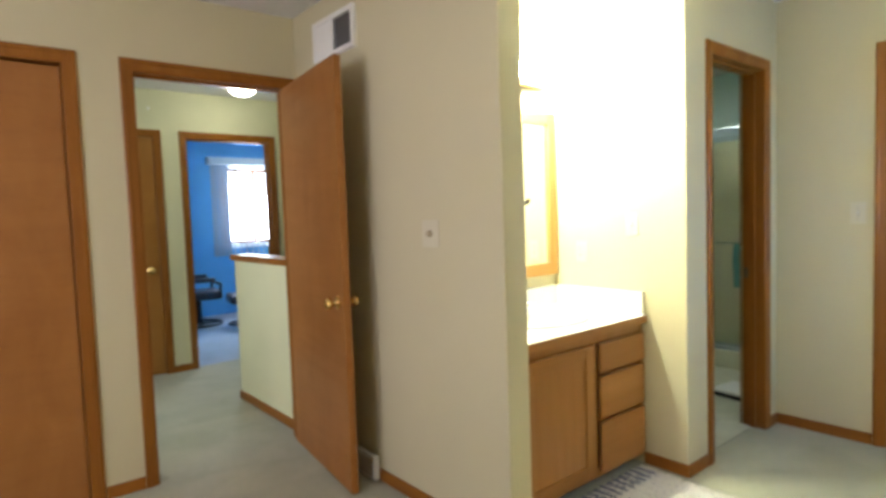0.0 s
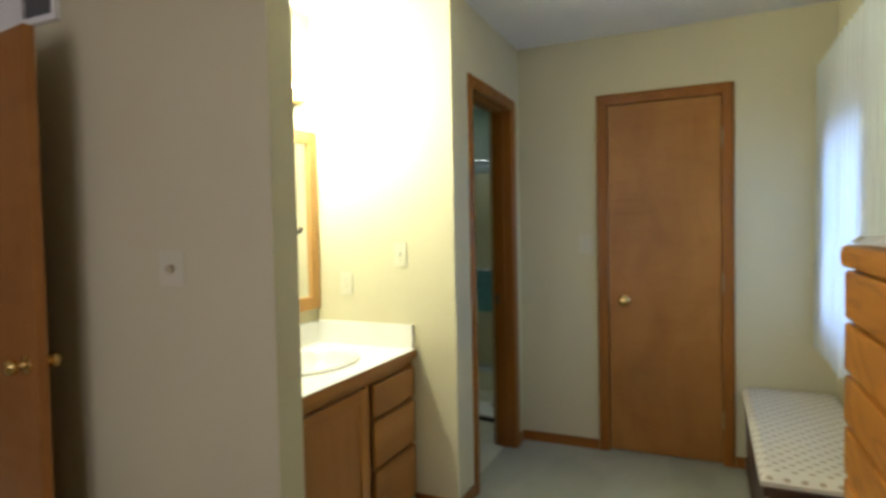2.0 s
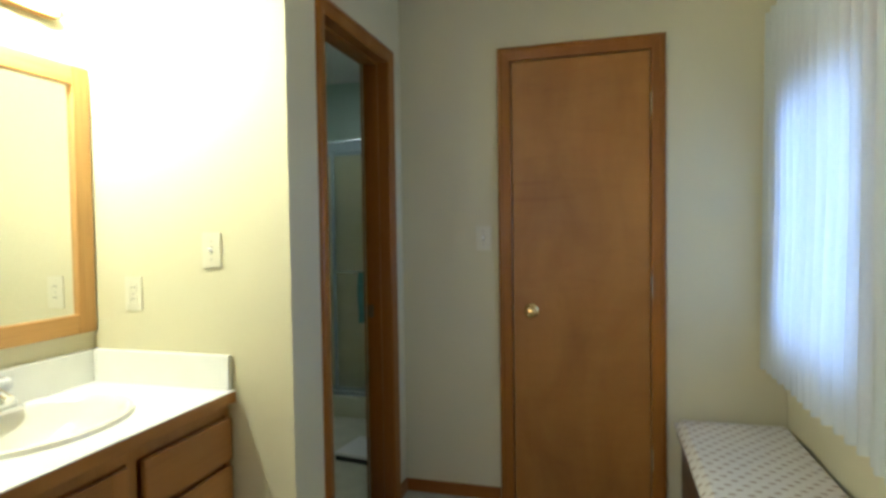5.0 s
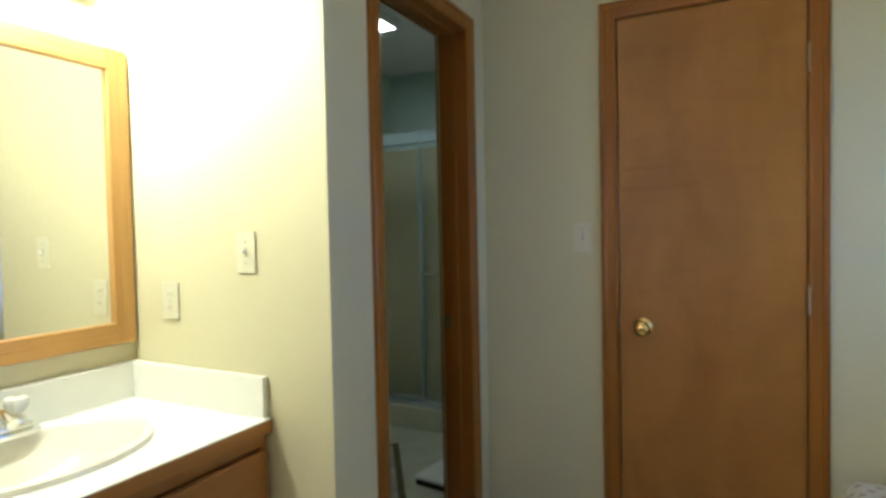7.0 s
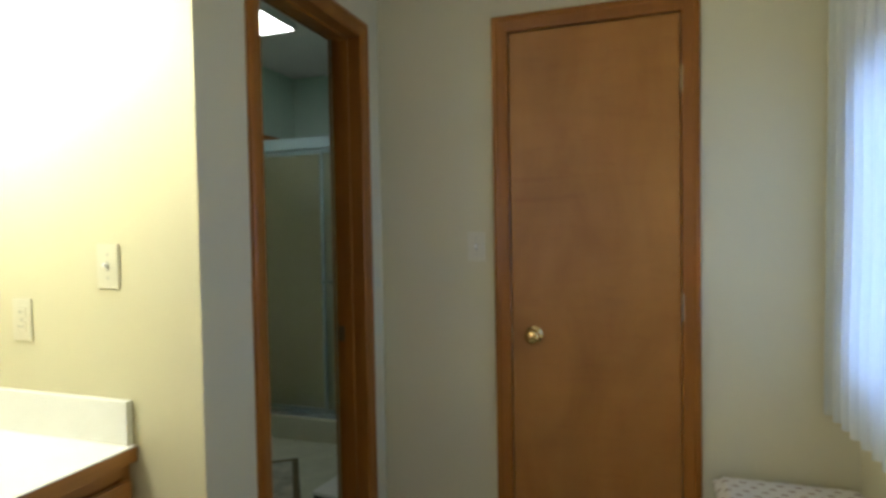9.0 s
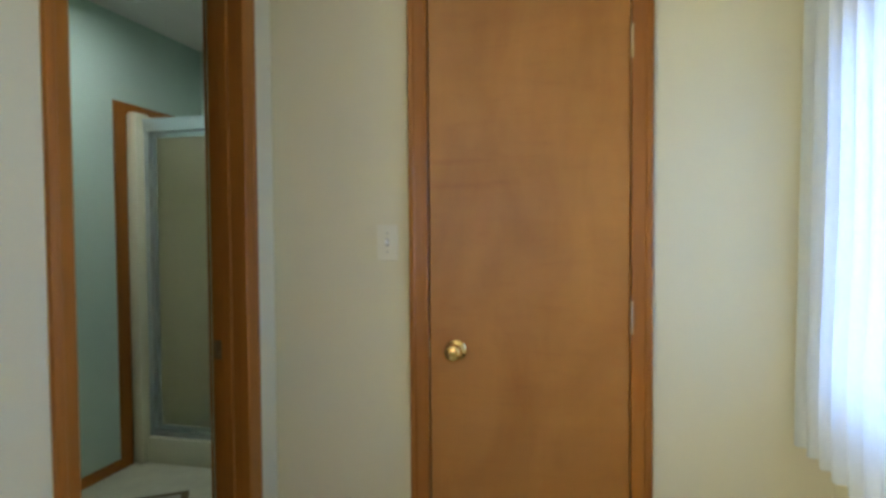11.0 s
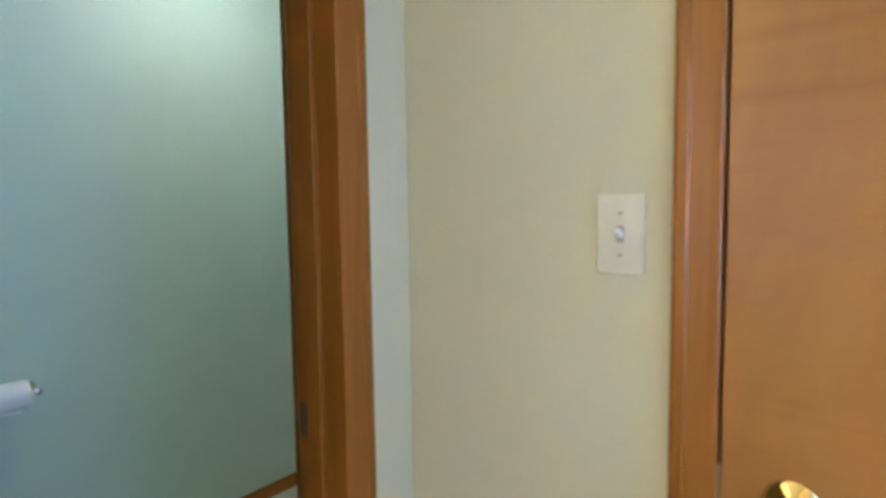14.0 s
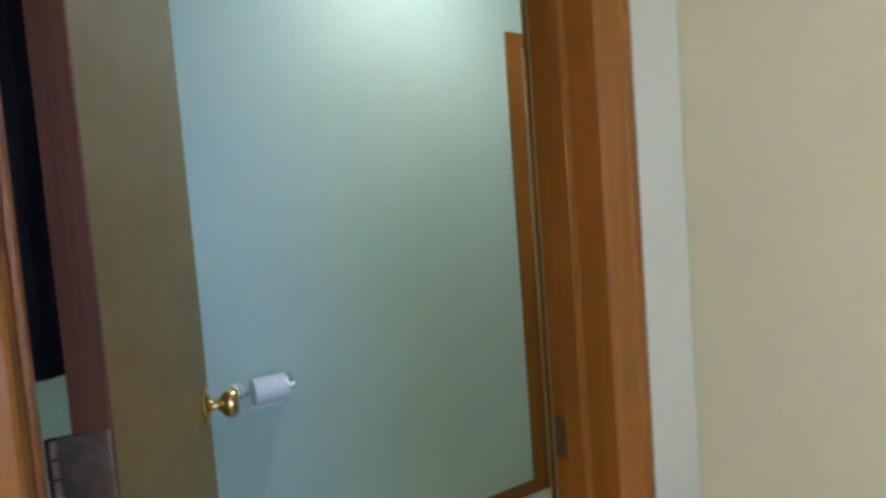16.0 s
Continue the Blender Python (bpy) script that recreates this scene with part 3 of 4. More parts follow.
# bedroom entry door, open against the partition
door_3 = thing("door_3", (XE, 1.0, 0), "flush wooden bedroom door standing wide open", "door", kind="structure")
me_ = wall_m(XE, 0, "+x")
casing(door_3, me_, -1.010, -0.232, 2.035, M_TRIM)
jamb(door_3, me_, -1.010, -0.232, 2.035, 0.12, M_TRIM, stop=0.045)
OPEN3 = Matrix.Translation((XE + 0.008, 1.008, 0)) @ pose(0, 0, 0, 0, 0, -7.6)
bml = boxes((0.0, 0.805, -0.035, 0.0, 0.014, 2.028), r=0.002)
bml.transform(OPEN3)
leaf3 = part("leaf", bml, M_SLAB_RED, door_3, "reddish flush veneer slab")
for s, nm in ((-0.035, "-y"), (0.0, "y")):
    bmk = lathe(bmesh.new(), [(0.0325, 0.0), (0.033, 0.004), (0.029, 0.008), (0.015, 0.011), (0.011, 0.016), (0.011, 0.026), (0.016, 0.031), (0.024, 0.037), (0.0275, 0.046), (0.0265, 0.055), (0.021, 0.061), (0.010, 0.063)], nm, (0.735, s, 0.905), 28)
    bmk.transform(OPEN3)
    part("knob", bmk, M_BRASS, leaf3, "polished brass knob", smooth=True)

# closet door beside the entry
door_4 = thing("door_4", (XE, -0.37, 0), "closed flush wooden closet door beside the entry", "door", kind="structure")
casing(door_4, me_, 0.063, 0.678, 2.035, M_TRIM)
jamb(door_4, me_, 0.063, 0.678, 2.035, 0.12, M_TRIM, stop=0.06)
part("leaf", boxes((XE - 0.05, XE - 0.015, -0.675, -0.067, 0.014, 2.022), r=0.002), M_SLAB_RED, door_4, "reddish flush veneer slab")

# hall doors
mh = wall_m(HX, 0, "+x")
door_5 = thing("door_5", (HX, 0.52, 0), "closed narrow hall closet door with a brass knob", "door", kind="structure")
casing(door_5, mh, -0.837, -0.210, 2.035, M_TRIM)
jamb(door_5, mh, -0.837, -0.210, 2.035, 0.06, M_TRIM, stop=0.04)
leaf5 = part("leaf", boxes((HX - 0.037, HX - 0.002, 0.213, 0.834, 0.012, 2.03), r=0.002), M_SLAB, door_5, "flush birch veneer slab")
knob(leaf5, (HX - 0.002, 0.762, 0.905), "x", M_BRASS)
door_6 = thing("door_6", (HX, 1.48, 0), "open doorway into the blue room", "doorway", kind="structure")
casing(door_6, mh, -1.855, -1.105, 2.035, M_TRIM)
jamb(door_6, mh, -1.855, -1.105, 2.035, 0.12, M_TRIM, stop=0.045)


def baseboard(name, rows):
    """Stained baseboards with a rounded top; rows of x0, x1, y0, y1."""
    bm = bmesh.new()
    for x0, x1, y0, y1 in rows:
        box(bm, x0, x1, y0, y1, 0.0, 0.060, r=0.004)
    return solo(name, bm, M_TRIM_X, "stained wooden baseboard along the carpet", "baseboard", "structure")


B = 0.012
baseboard("baseboard_far", [(XL, -0.555, YF - B, YF), (0.175, XW, YF - B, YF)])
baseboard("baseboard_bath_door", [(XL, XL + B, YA - B, 2.353), (XL, XL + B, 3.090, YF - B)])
baseboard("baseboard_alcove", [(-1.255, XL, YA - B, YA)])
baseboard("baseboard_partition", [(XE + B, PEND, YP - B, YP), (PEND, PEND + B, YP - B, YP + 0.115)])
baseboard("baseboard_entry", [(XE, XE + B, 0.0, 0.169)])
baseboard("baseboard_window", [(XW - B, XW, YS, YF - B)])
baseboard("baseboard_hall", [(HX, HX + B, 0.897, 1.045), (-3.87, XE - 0.124, 1.048, 1.06), (-3.882, -3.87, 1.048, 1.17)])
baseboard("baseboard_bath", [(XB, XB + B, 2.303, 4.08)])

baseboard("baseboard_bath_east", [(XI - B, XI, 3.09, 4.16)])

# half wall at the head of the stairs
half = thing("half_wall", (-3.4, 1.145, 0), "low stair-head wall with a stained wooden cap", "half wall", kind="structure")
part("body", boxes((-3.87, XE - 0.124, 1.06, 1.17, 0, 1.02)), M_HALL, half)
part("cap", boxes((-3.90, XE - 0.124, 1.035, 1.195, 1.02, 1.06), r=0.006), M_TRIM_X, half, "stained wooden cap")

# ---- windows and curtain ----
def window_unit(name, label, x_in, x_out, y0, y1, z0, z1, rail=True):
    """A wooden window set in the wall's thickness between x_in and x_out."""
    w = thing(name, ((x_in + x_out) / 2, (y0 + y1) / 2, z0), label, "window", kind="structure")
    a, b = sorted((x_in, x_out))
    f = 0.045
    mid = (a + b) / 2
    bm = boxes((a, b, y0, y0 + f, z0, z1), (a, b, y1 - f, y1, z0, z1), (a, b, y0 + f, y1 - f, z0, z0 + f), (a, b, y0 + f, y1 - f, z1 - f, z1), r=0.002)
    part("window_frame", bm, M_TRIM, w)
    ym = (y0 + y1) / 2
    part("mullion", boxes((mid - 0.02, mid + 0.02, ym - 0.02, ym + 0.02, z0 + f, z1 - f), r=0.002), M_TRIM, w)
    for p0, p1 in ((y0 + f, ym - 0.02), (ym + 0.02, y1 - f)):
        pane = part("pane", boxes((mid - 0.003, mid + 0.003, p0, p1, z0 + f, z1 - f)), M_GLASS, w)
        pane.visible_shadow = False
    return w


win = window_unit("window_1", "wooden window behind the sheer curtain", XW + 0.03, XW + 0.11, 2.28, 3.04, 0.82, 1.76)
part("window_casing", boxes((XW - 0.016, XW, 2.068, 2.28, 0.75, 2.0), (XW - 0.016, XW, 3.04, 3.10, 0.75, 2.0), (XW - 0.016, XW, 2.28, 3.04, 1.76, 2.0), (XW - 0.03, XW, 2.01, 3.12, 0.72, 0.75), (XW - 0.014, XW, 2.28, 3.04, 0.75, 0.82), r=0.003), M_TRIM, win)
window_unit("window_2", "wide window of the bedroom", 0, 0.08, 0, 1, 0, 1).matrix_basis = Matrix.Translation((-1.1, YS - 0.06, 0.82)) @ pose(0, 0, 0, 0, 0, 90) @ Matrix.Diagonal((1, 2.0, 1.26, 1))
# window_4 is unseen, added as the opening for the extra hall daylight
window_unit("window_4", "unseen window added to light the hall", 0, 0.08, 0, 1, 0, 1).matrix_basis = Matrix.Translation((-3.7, -0.86, 0.9)) @ pose(0, 0, 0, 0, 0, 90) @ Matrix.Diagonal((1, 1.0, 1.15, 1))

curtain = thing("curtain", (0.56, 2.62, 0.66), "white pleated sheer curtain hanging from a rod", "curtain")


def pleated(y0, y1, z0, z1, x, depth, pleats, flare):
    bm = bmesh.new()
    n, rows = pleats * 10, 14
    grid = []
    for j in range(rows + 1):
        s = j / rows
        z = z1 + (z0 - z1) * s
        line = []
        for i in range(n + 1):
            u = i / n
            ph = u * pleats * 2 * math.pi
            wob = noise.noise(Vector((u * 9, s * 2.2, 3.1))) * 0.6
            amp = depth * (0.55 + flare * s) * (1 + 0.5 * noise.noise(Vector((u * 6, 0.3, 8))))
            line.append(bm.verts.new((x + amp * math.sin(ph + wob * s) + 0.012 * s * noise.noise(Vector((u * 4, s * 3, 1))), y0 + (y1 - y0) * u + 0.010 * s * math.cos(ph * 1.0 + wob), z + (0.007 * math.sin(ph) if j == rows else 0) - (0.010 * abs(math.sin(ph / 2)) if j == 0 else 0))))
        grid.append(line)
    for a, b in zip(grid, grid[1:]):
        for i in range(n):
            bm.faces.new((a[i], a[i + 1], b[i + 1], b[i]))
    return bm


part("sheer_panel", pleated(2.10, 3.185, 0.690, 2.130, 0.560, 0.026, 14, 0.5), M_SHEER, curtain, "white translucent pleats", smooth=True)
part("side_panel", pleated(1.86, 2.13, 0.685, 2.128, 0.553, 0.024, 5, 0.4), M_SHEER, curtain, "gathered leading edge", smooth=True)
rod = part("rod", tube(bmesh.new(), [(0.63, 1.86, 2.095), (0.585, 1.86, 2.098), (0.572, 1.875, 2.10), (0.572, 3.17, 2.10), (0.585, 3.185, 2.098), (0.63, 3.185, 2.095)], 0.008), M_HINGE, curtain, "metal curtain rod")
part("bracket", boxes((0.60, XW, 1.847, 1.873, 2.075, 2.125), (0.565, 0.605, 1.851, 1.869, 2.082, 2.092), r=0.003), M_HINGE, curtain)

# ---- bench under the window ----
bench = thing("storage_bench", (0.41, 2.45, 0), "dark wooden storage bench with a spotted cushioned lid", "bench")
part("body", boxes((0.225, 0.615, 1.930, 3.100, 0.06, 0.40), r=0.006), M_DARKWOOD, bench, "dark stained chest body")
part("plinth", boxes((0.215, 0.62, 1.920, 3.110, 0.045, 0.10), r=0.008), M_DARKWOOD, bench)
part("lid_board", boxes((0.205, 0.625, 1.910, 3.120, 0.40, 0.432), r=0.006), M_DARKWOOD, bench)
for fx in (0.245, 0.585):
    for fy in (1.950, 3.080):
        part("foot", lathe(bmesh.new(), [(0.016, 0.0), (0.028, 0.012), (0.030, 0.028), (0.018, 0.045)], "z", (fx, fy, 0.0), 16), M_DARKWOOD, bench, smooth=True)
for py in (1.965, 2.525):
    part("panel", boxes((0.2185, 0.2265, py, py + 0.54, 0.135, 0.365), r=0.004), M_DARKWOOD, bench)
part("end_panel", boxes((0.27, 0.57, 1.9235, 1.9315, 0.135, 0.365), r=0.004), M_DARKWOOD, bench)


def pillow(bm, x0, x1, y0, y1, z0, z1, n=16, m=30, edge=0.05):
    """A padded top: flat in the middle, rolled down at the rim."""
    rows = []
    for j in range(m + 1):
        row = []
        for i in range(n + 1):
            u, v = i / n, j / m
            d = min(u * (x1 - x0), (1 - u) * (x1 - x0), v * (y1 - y0), (1 - v) * (y1 - y0))
            k = math.sqrt(max(0.0, 1 - max(0.0, 1 - d / edge) ** 2))
            puff = 0.006 * math.sin(math.pi * u) * math.sin(math.pi * v)
            row.append(bm.verts.new((x0 + u * (x1 - x0), y0 + v * (y1 - y0), z0 + 0.016 + (z1 - z0 - 0.016) * k + puff + 0.002 * noise.noise(Vector((u * 6, v * 12, 0))))))
        rows.append(row)
    for a, b in zip(rows, rows[1:]):
        for i in range(n):
            bm.faces.new((a[i], a[i + 1], b[i + 1], b[i]))
    edge_loop = rows[0] + [r[-1] for r in rows[1:]] + rows[-1][-2::-1] + [r[0] for r in rows[-2:0:-1]]
    low = [bm.verts.new((v.co.x, v.co.y, z0)) for v in edge_loop]
    for k in range(len(edge_loop)):
        q = (k + 1) % len(edge_loop)
        bm.faces.new((edge_loop[k], edge_loop[q], low[q], low[k]))
    bm.faces.new(low)
    return bm


part("cushion", pillow(bmesh.new(), 0.200, 0.626, 1.925, 3.130, 0.432, 0.474, edge=0.028), M_SPOTS, bench, "cream cushion with brown oval spots", smooth=True)

# ---- chest of drawers ----
chest = thing("chest_of_drawers", (0.46, 0.77, 0), "golden oak chest of drawers with rounded fronts", "chest of drawers")
CY0, CY1, CX0 = 0.500, 1.043, 0.275
part("carcass", boxes((CX0 + 0.035, 0.622, CY0 + 0.014, CY1 - 0.014, 0.05, 1.2402), r=0.004), M_CHEST_Z, chest)
part("top", boxes((CX0 - 0.004, 0.628, CY0 - 0.012, CY1 + 0.008, 1.2405, 1.286), r=0.014), M_CHEST, chest, "thick rounded oak top")
part("plinth", boxes((CX0 + 0.05, 0.61, CY0 + 0.03, CY1 - 0.03, 0.0, 0.052), r=0.003), M_CHEST, chest)
for y0, y1 in ((CY0 + 0.014, CY0 + 0.055),):
    part("stile", boxes((CX0 + 0.012, CX0 + 0.0348, y0, y1, 0.055, 1.2400), r=0.003), M_CHEST_Z, chest)
levels = [1.238 - 0.1015 * i for i in range(6)] + [0.50, 0.285, 0.07]
for z1, z0 in zip(levels, levels[1:]):
    d = part("drawer_front", boxes((CX0 + 0.003, CX0 + 0.0348, CY0 + 0.052, CY1 - 0.001, z0 + 0.007, z1 - 0.002), r=0.006), M_CHEST, chest)
    part("finger_rail", boxes((CX0 + 0.019, CX0 + 0.0346, CY0 + 0.056, CY1 - 0.008, z0 - 0.0015, z0 + 0.0065), r=0.002), M_CHEST, d)
runner = bmesh.new()
n, m_ = 18, 36
grid = []
for j in range(m_ + 1):
    row = []
    for i in range(n + 1):
        u, v = i / n, j / m_
        e = min(u, 1 - u, v, 1 - v)
        z = 1.2905 + 0.003 * abs(noise.noise(Vector((u * 14, v * 30, 2)))) + ((0.008 + 0.016 * abs(noise.noise(Vector((u * 11, v * 23, 5))))) * math.sin(math.pi * e / 0.14) if e < 0.14 else 0.0)
        row.append(runner.verts.new((0.275 + 0.33 * u + 0.003 * math.sin(v * 60), CY0 + 0.01 + (CY1 - CY0 - 0.04) * v + 0.004 * math.sin(u * 40), z)))
    grid.append(row)
for a, b in zip(grid, grid[1:]):
    for i in range(n):
        runner.faces.new((a[i], a[i + 1], b[i + 1], b[i]))
bmesh.ops.solidify(runner, geom=runner.faces[:], thickness=0.004)
solo("dresser_scarf", runner, M_LACE, "white crumpled lace scarf on the chest of drawers", "scarf", smooth=True, at=(0.46, 0.77, 1.286))

# ---- vanity ----
VF, VZ = -1.262, 0.765     # cabinet front, counter top
VY0, VY1 = YP + 0.118, YA - 0.003
van = thing("vanity_cabinet", (-1.55, 1.68, 0), "oak vanity cabinet with a door and three drawers", "cabinet")
part("body", boxes((XM + 0.005, VF - 0.02, VY0, VY0 + 0.016, 0.046, 0.722), (XM + 0.005, VF - 0.02, VY1 - 0.016, VY1, 0.046, 0.722), (XM + 0.005, VF - 0.02, VY0 + 0.016, VY1 - 0.016, 0.046, 0.106), (XM + 0.005, XM + 0.012, VY0 + 0.016, VY1 - 0.016, 0.106, 0.722)), M_OAK, van)
part("face_frame", boxes((VF - 0.0198, VF, VY0, VY0 + 0.05, 0.045, 0.722), (VF - 0.0198, VF, VY1 - 0.02, VY1, 0.045, 0.722), (VF - 0.0198, VF, 1.735, 1.765, 0.085, 0.685),
     (VF - 0.0198, VF, VY0 + 0.05, VY1 - 0.02, 0.685, 0.722), (VF - 0.0198, VF, VY0 + 0.05, VY1 - 0.02, 0.045, 0.085), r=0.0015), M_OAK, van)
# toe kick set back and near-black, unlike the oak above it
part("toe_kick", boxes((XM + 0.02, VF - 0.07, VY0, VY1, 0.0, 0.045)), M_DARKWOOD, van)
# sheet in the darker trim brown: shade of the gaps between fronts put into colour
part("backing", boxes((VF - 0.0196, VF - 0.012, VY0 + 0.05, VY1 - 0.02, 0.085, 0.685)), M_TRIM, van)
vd = part("door", boxes((VF + 0.001, VF + 0.0075, 1.31, 1.68, 0.120, 0.63), r=0.002), M_OAK, van, "framed oak door")
for y0, y1 in ((1.262, 1.318), (1.672, 1.728)):
    part("stile", boxes((VF + 0.002, VF + 0.016, y0, y1, 0.070, 0.680), r=0.004), M_OAK, vd)
for z0, z1 in ((0.070, 0.127), (0.623, 0.680)):
    part("rail", boxes((VF + 0.002, VF + 0.016, 1.3185, 1.6715, z0, z1), r=0.004), M_OAK_Y, vd)
for z0, z1 in ((0.540, 0.680), (0.325, 0.522), (0.070, 0.307)):
    part("drawer", boxes((VF + 0.002, VF + 0.020, 1.775, VY1 - 0.012, z0, z1), r=0.007), M_OAK_Y, van, "oak drawer front")

ctop = thing("countertop", (-1.55, 1.68, 0.722), "white laminate countertop with backsplash and oak edge", "countertop")
SX, SY, SA, SB = -1.545, 1.715, 0.20, 0.25      # basin centre and half axes
slab = bmesh.new()
N = 48
outer, inner = [], []
X0, X1 = XM + 0.002, VF + 0.010
for k in range(N):
    a = 2 * math.pi * k / N
    inner.append((SX + SA * math.cos(a), SY + SB * math.sin(a)))
    c, s = math.cos(a), math.sin(a)
    tx = ((X1 - SX) if c > 0 else (X0 - SX)) / c if abs(c) > 1e-6 else 1e9
    ty = ((VY1 - SY) if s > 0 else (VY0 - SY)) / s if abs(s) > 1e-6 else 1e9
    outer.append((SX + c * min(tx, ty), SY + s * min(tx, ty)))
for cx, cy in ((X0, VY0), (X0, VY1), (X1, VY0), (X1, VY1)):
    k = min(range(N), key=lambda q: (outer[q][0] - cx) ** 2 + (outer[q][1] - cy) ** 2)
    outer[k] = (cx, cy)
rings = [[slab.verts.new((x, y, z)) for x, y in ring] for ring, z in ((inner, 0.724), (inner, VZ), (outer, VZ), (outer, 0.724))]
for a, b in zip(rings, rings[1:] + rings[:1]):
    for k in range(N):
        slab.faces.new((a[k], a[(k + 1) % N], b[(k + 1) % N], b[k]))
part("slab", slab, M_COUNTER, ctop)
part("front_edge", boxes((X1, X1 + 0.018, VY0, VY1, 0.724, VZ - 0.0035), r=0.002), M_OAK_Y, ctop, "oak edge strip")
part("top_lip", boxes((X1, X1 + 0.019, VY0, VY1, VZ - 0.0033, VZ), r=0.0008), M_COUNTER, ctop)
part("backsplash", boxes((XM + 0.002, XM + 0.022, VY0, VY1 - 0.021, VZ + 0.0005, 0.878), r=0.002), M_COUNTER, ctop)
part("side_splash", boxes((XM + 0.002, X1 + 0.006, VY1 - 0.020, VY1, VZ + 0.0005, 0.878), r=0.002), M_COUNTER, ctop)
basin = lathe(bmesh.new(), [(0.02, -0.125), (0.30, -0.12), (0.62, -0.09), (0.84, -0.035), (0.93, 0.0), (0.965, 0.012), (1.0, 0.016), (1.055, 0.012), (1.075, 0.002), (1.06, -0.004), (0.97, -0.01), (0.86, -0.05), (0.64, -0.105), (0.3, -0.135), (0.02, -0.14)], "z", (SX, SY, VZ), 48, SA, SB)
sink = thing("sink", (SX, SY, VZ), "oval bone-coloured drop-in sink with a raised rim", "sink")
part("bowl", basin, M_BASIN, sink, smooth=True)
part("drain", lathe(bmesh.new(), [(0.026, 0.0), (0.026, 0.003), (0.018, 0.004), (0.016, 0.001)], "z", (SX, SY, VZ - 0.123), 20), M_CHROME, sink, "chrome drain", smooth=True)
M_ACRYLIC = plain("clear_acrylic", (0.90, 0.91, 0.90), 0.08, vary=0.01, relief=0)
M_ACRYLIC.node_tree.nodes["Principled BSDF"].inputs["Transmission Weight"].default_value = 0.35
fau = thing("faucet", (-1.735, SY, VZ + 0.012), "chrome two-handle faucet with clear knobs", "faucet")
bmf = boxes((-1.768, -1.698, SY - 0.104, SY + 0.104, VZ + 0.006, VZ + 0.022), r=0.006)
box(bmf, -1.760, -1.706, SY - 0.092, SY + 0.092, VZ + 0.020, VZ + 0.038, r=0.008)
part("base", bmf, M_CHROME, fau, smooth=True)
part("spout", tube(bmesh.new(), [(-1.735, SY, VZ + 0.03), (-1.728, SY, VZ + 0.062), (-1.705, SY, VZ + 0.080), (-1.66, SY, VZ + 0.082), (-1.622, SY, VZ + 0.066)], 0.014, 14), M_CHROME, fau, smooth=True)
part("lift_rod", tube(bmesh.new(), [(-1.752, SY, VZ + 0.036), (-1.752, SY, VZ + 0.092)], 0.003, 8), M_CHROME, fau, smooth=True)
for side in (-1, 1):
    part("stem", lathe(bmesh.new(), [(0.022, 0.0), (0.020, 0.012), (0.013, 0.022), (0.012, 0.030)], "z", (-1.735, SY + side * 0.064, VZ + 0.036), 18), M_CHROME, fau, smooth=True)
    knob_ob = part("handle", lathe(bmesh.new(), [(0.012, 0.0), (0.020, 0.004), (0.026, 0.014), (0.029, 0.026), (0.027, 0.036), (0.016, 0.041), (0.006, 0.042)], "z", (-1.735, SY + side * 0.064, VZ + 0.062), 10), M_ACRYLIC, fau, "faceted clear acrylic knob")
    part("cap", lathe(bmesh.new(), [(0.010, 0.0), (0.010, 0.002), (0.004, 0.003)], "z", (-1.735, SY + side * 0.064, VZ + 0.1035), 14), M_CHROME, knob_ob)

mir = thing("vanity_mirror", (XM, 1.69, 0.945), "large wall mirror in a flat oak frame", "mirror")
MY0, MY1, MZ0, MZ1, MF = 1.215, 2.150, 0.940, 1.838, 0.066
part("glass", boxes((XM + 0.004, XM + 0.010, MY0 + 0.02, MY1 - 0.02, MZ0 + 0.02, MZ1 - 0.02)), M_MIRROR, mir, "silvered mirror glass")
for y0, y1 in ((MY0, MY0 + MF), (MY1 - MF, MY1)):
    part("frame_stile", boxes((XM + 0.001, XM + 0.024, y0, y1, MZ0, MZ1), r=0.004), M_MIRFRAME, mir)
for z0, z1 in ((MZ0, MZ0 + MF), (MZ1 - MF, MZ1)):
    part("frame_rail", boxes((XM + 0.001, XM + 0.0235, MY0 + MF, MY1 - MF, z0, z1), r=0.004), M_MIRFRAME_Y, mir)

bar = thing("vanity_light", (XM, 1.69, 2.0), "wooden vanity light bar with lit globe bulbs", "light")
part("base", boxes((XM + 0.001, XM + 0.045, 1.34, 2.035, 1.965, 2.085), r=0.012), M_MIRFRAME_Y, bar, "oak backplate")
for k in range(4):
    by = 1.43 + k * 0.172
    part("socket", lathe(bmesh.new(), [(0.026, 0.0), (0.026, 0.012), (0.018, 0.022)], "x", (XM + 0.045, by, 2.03), 18), M_BRASS, bar, smooth=True)
    bm = bmesh.new()
    bmesh.ops.create_uvsphere(bm, u_segments=20, v_segments=14, radius=0.040, matrix=Matrix.Translation((XM + 0.105, by, 2.03)))
    part("bulb", bm, M_BULB, bar, "lit frosted globe bulb", smooth=True)


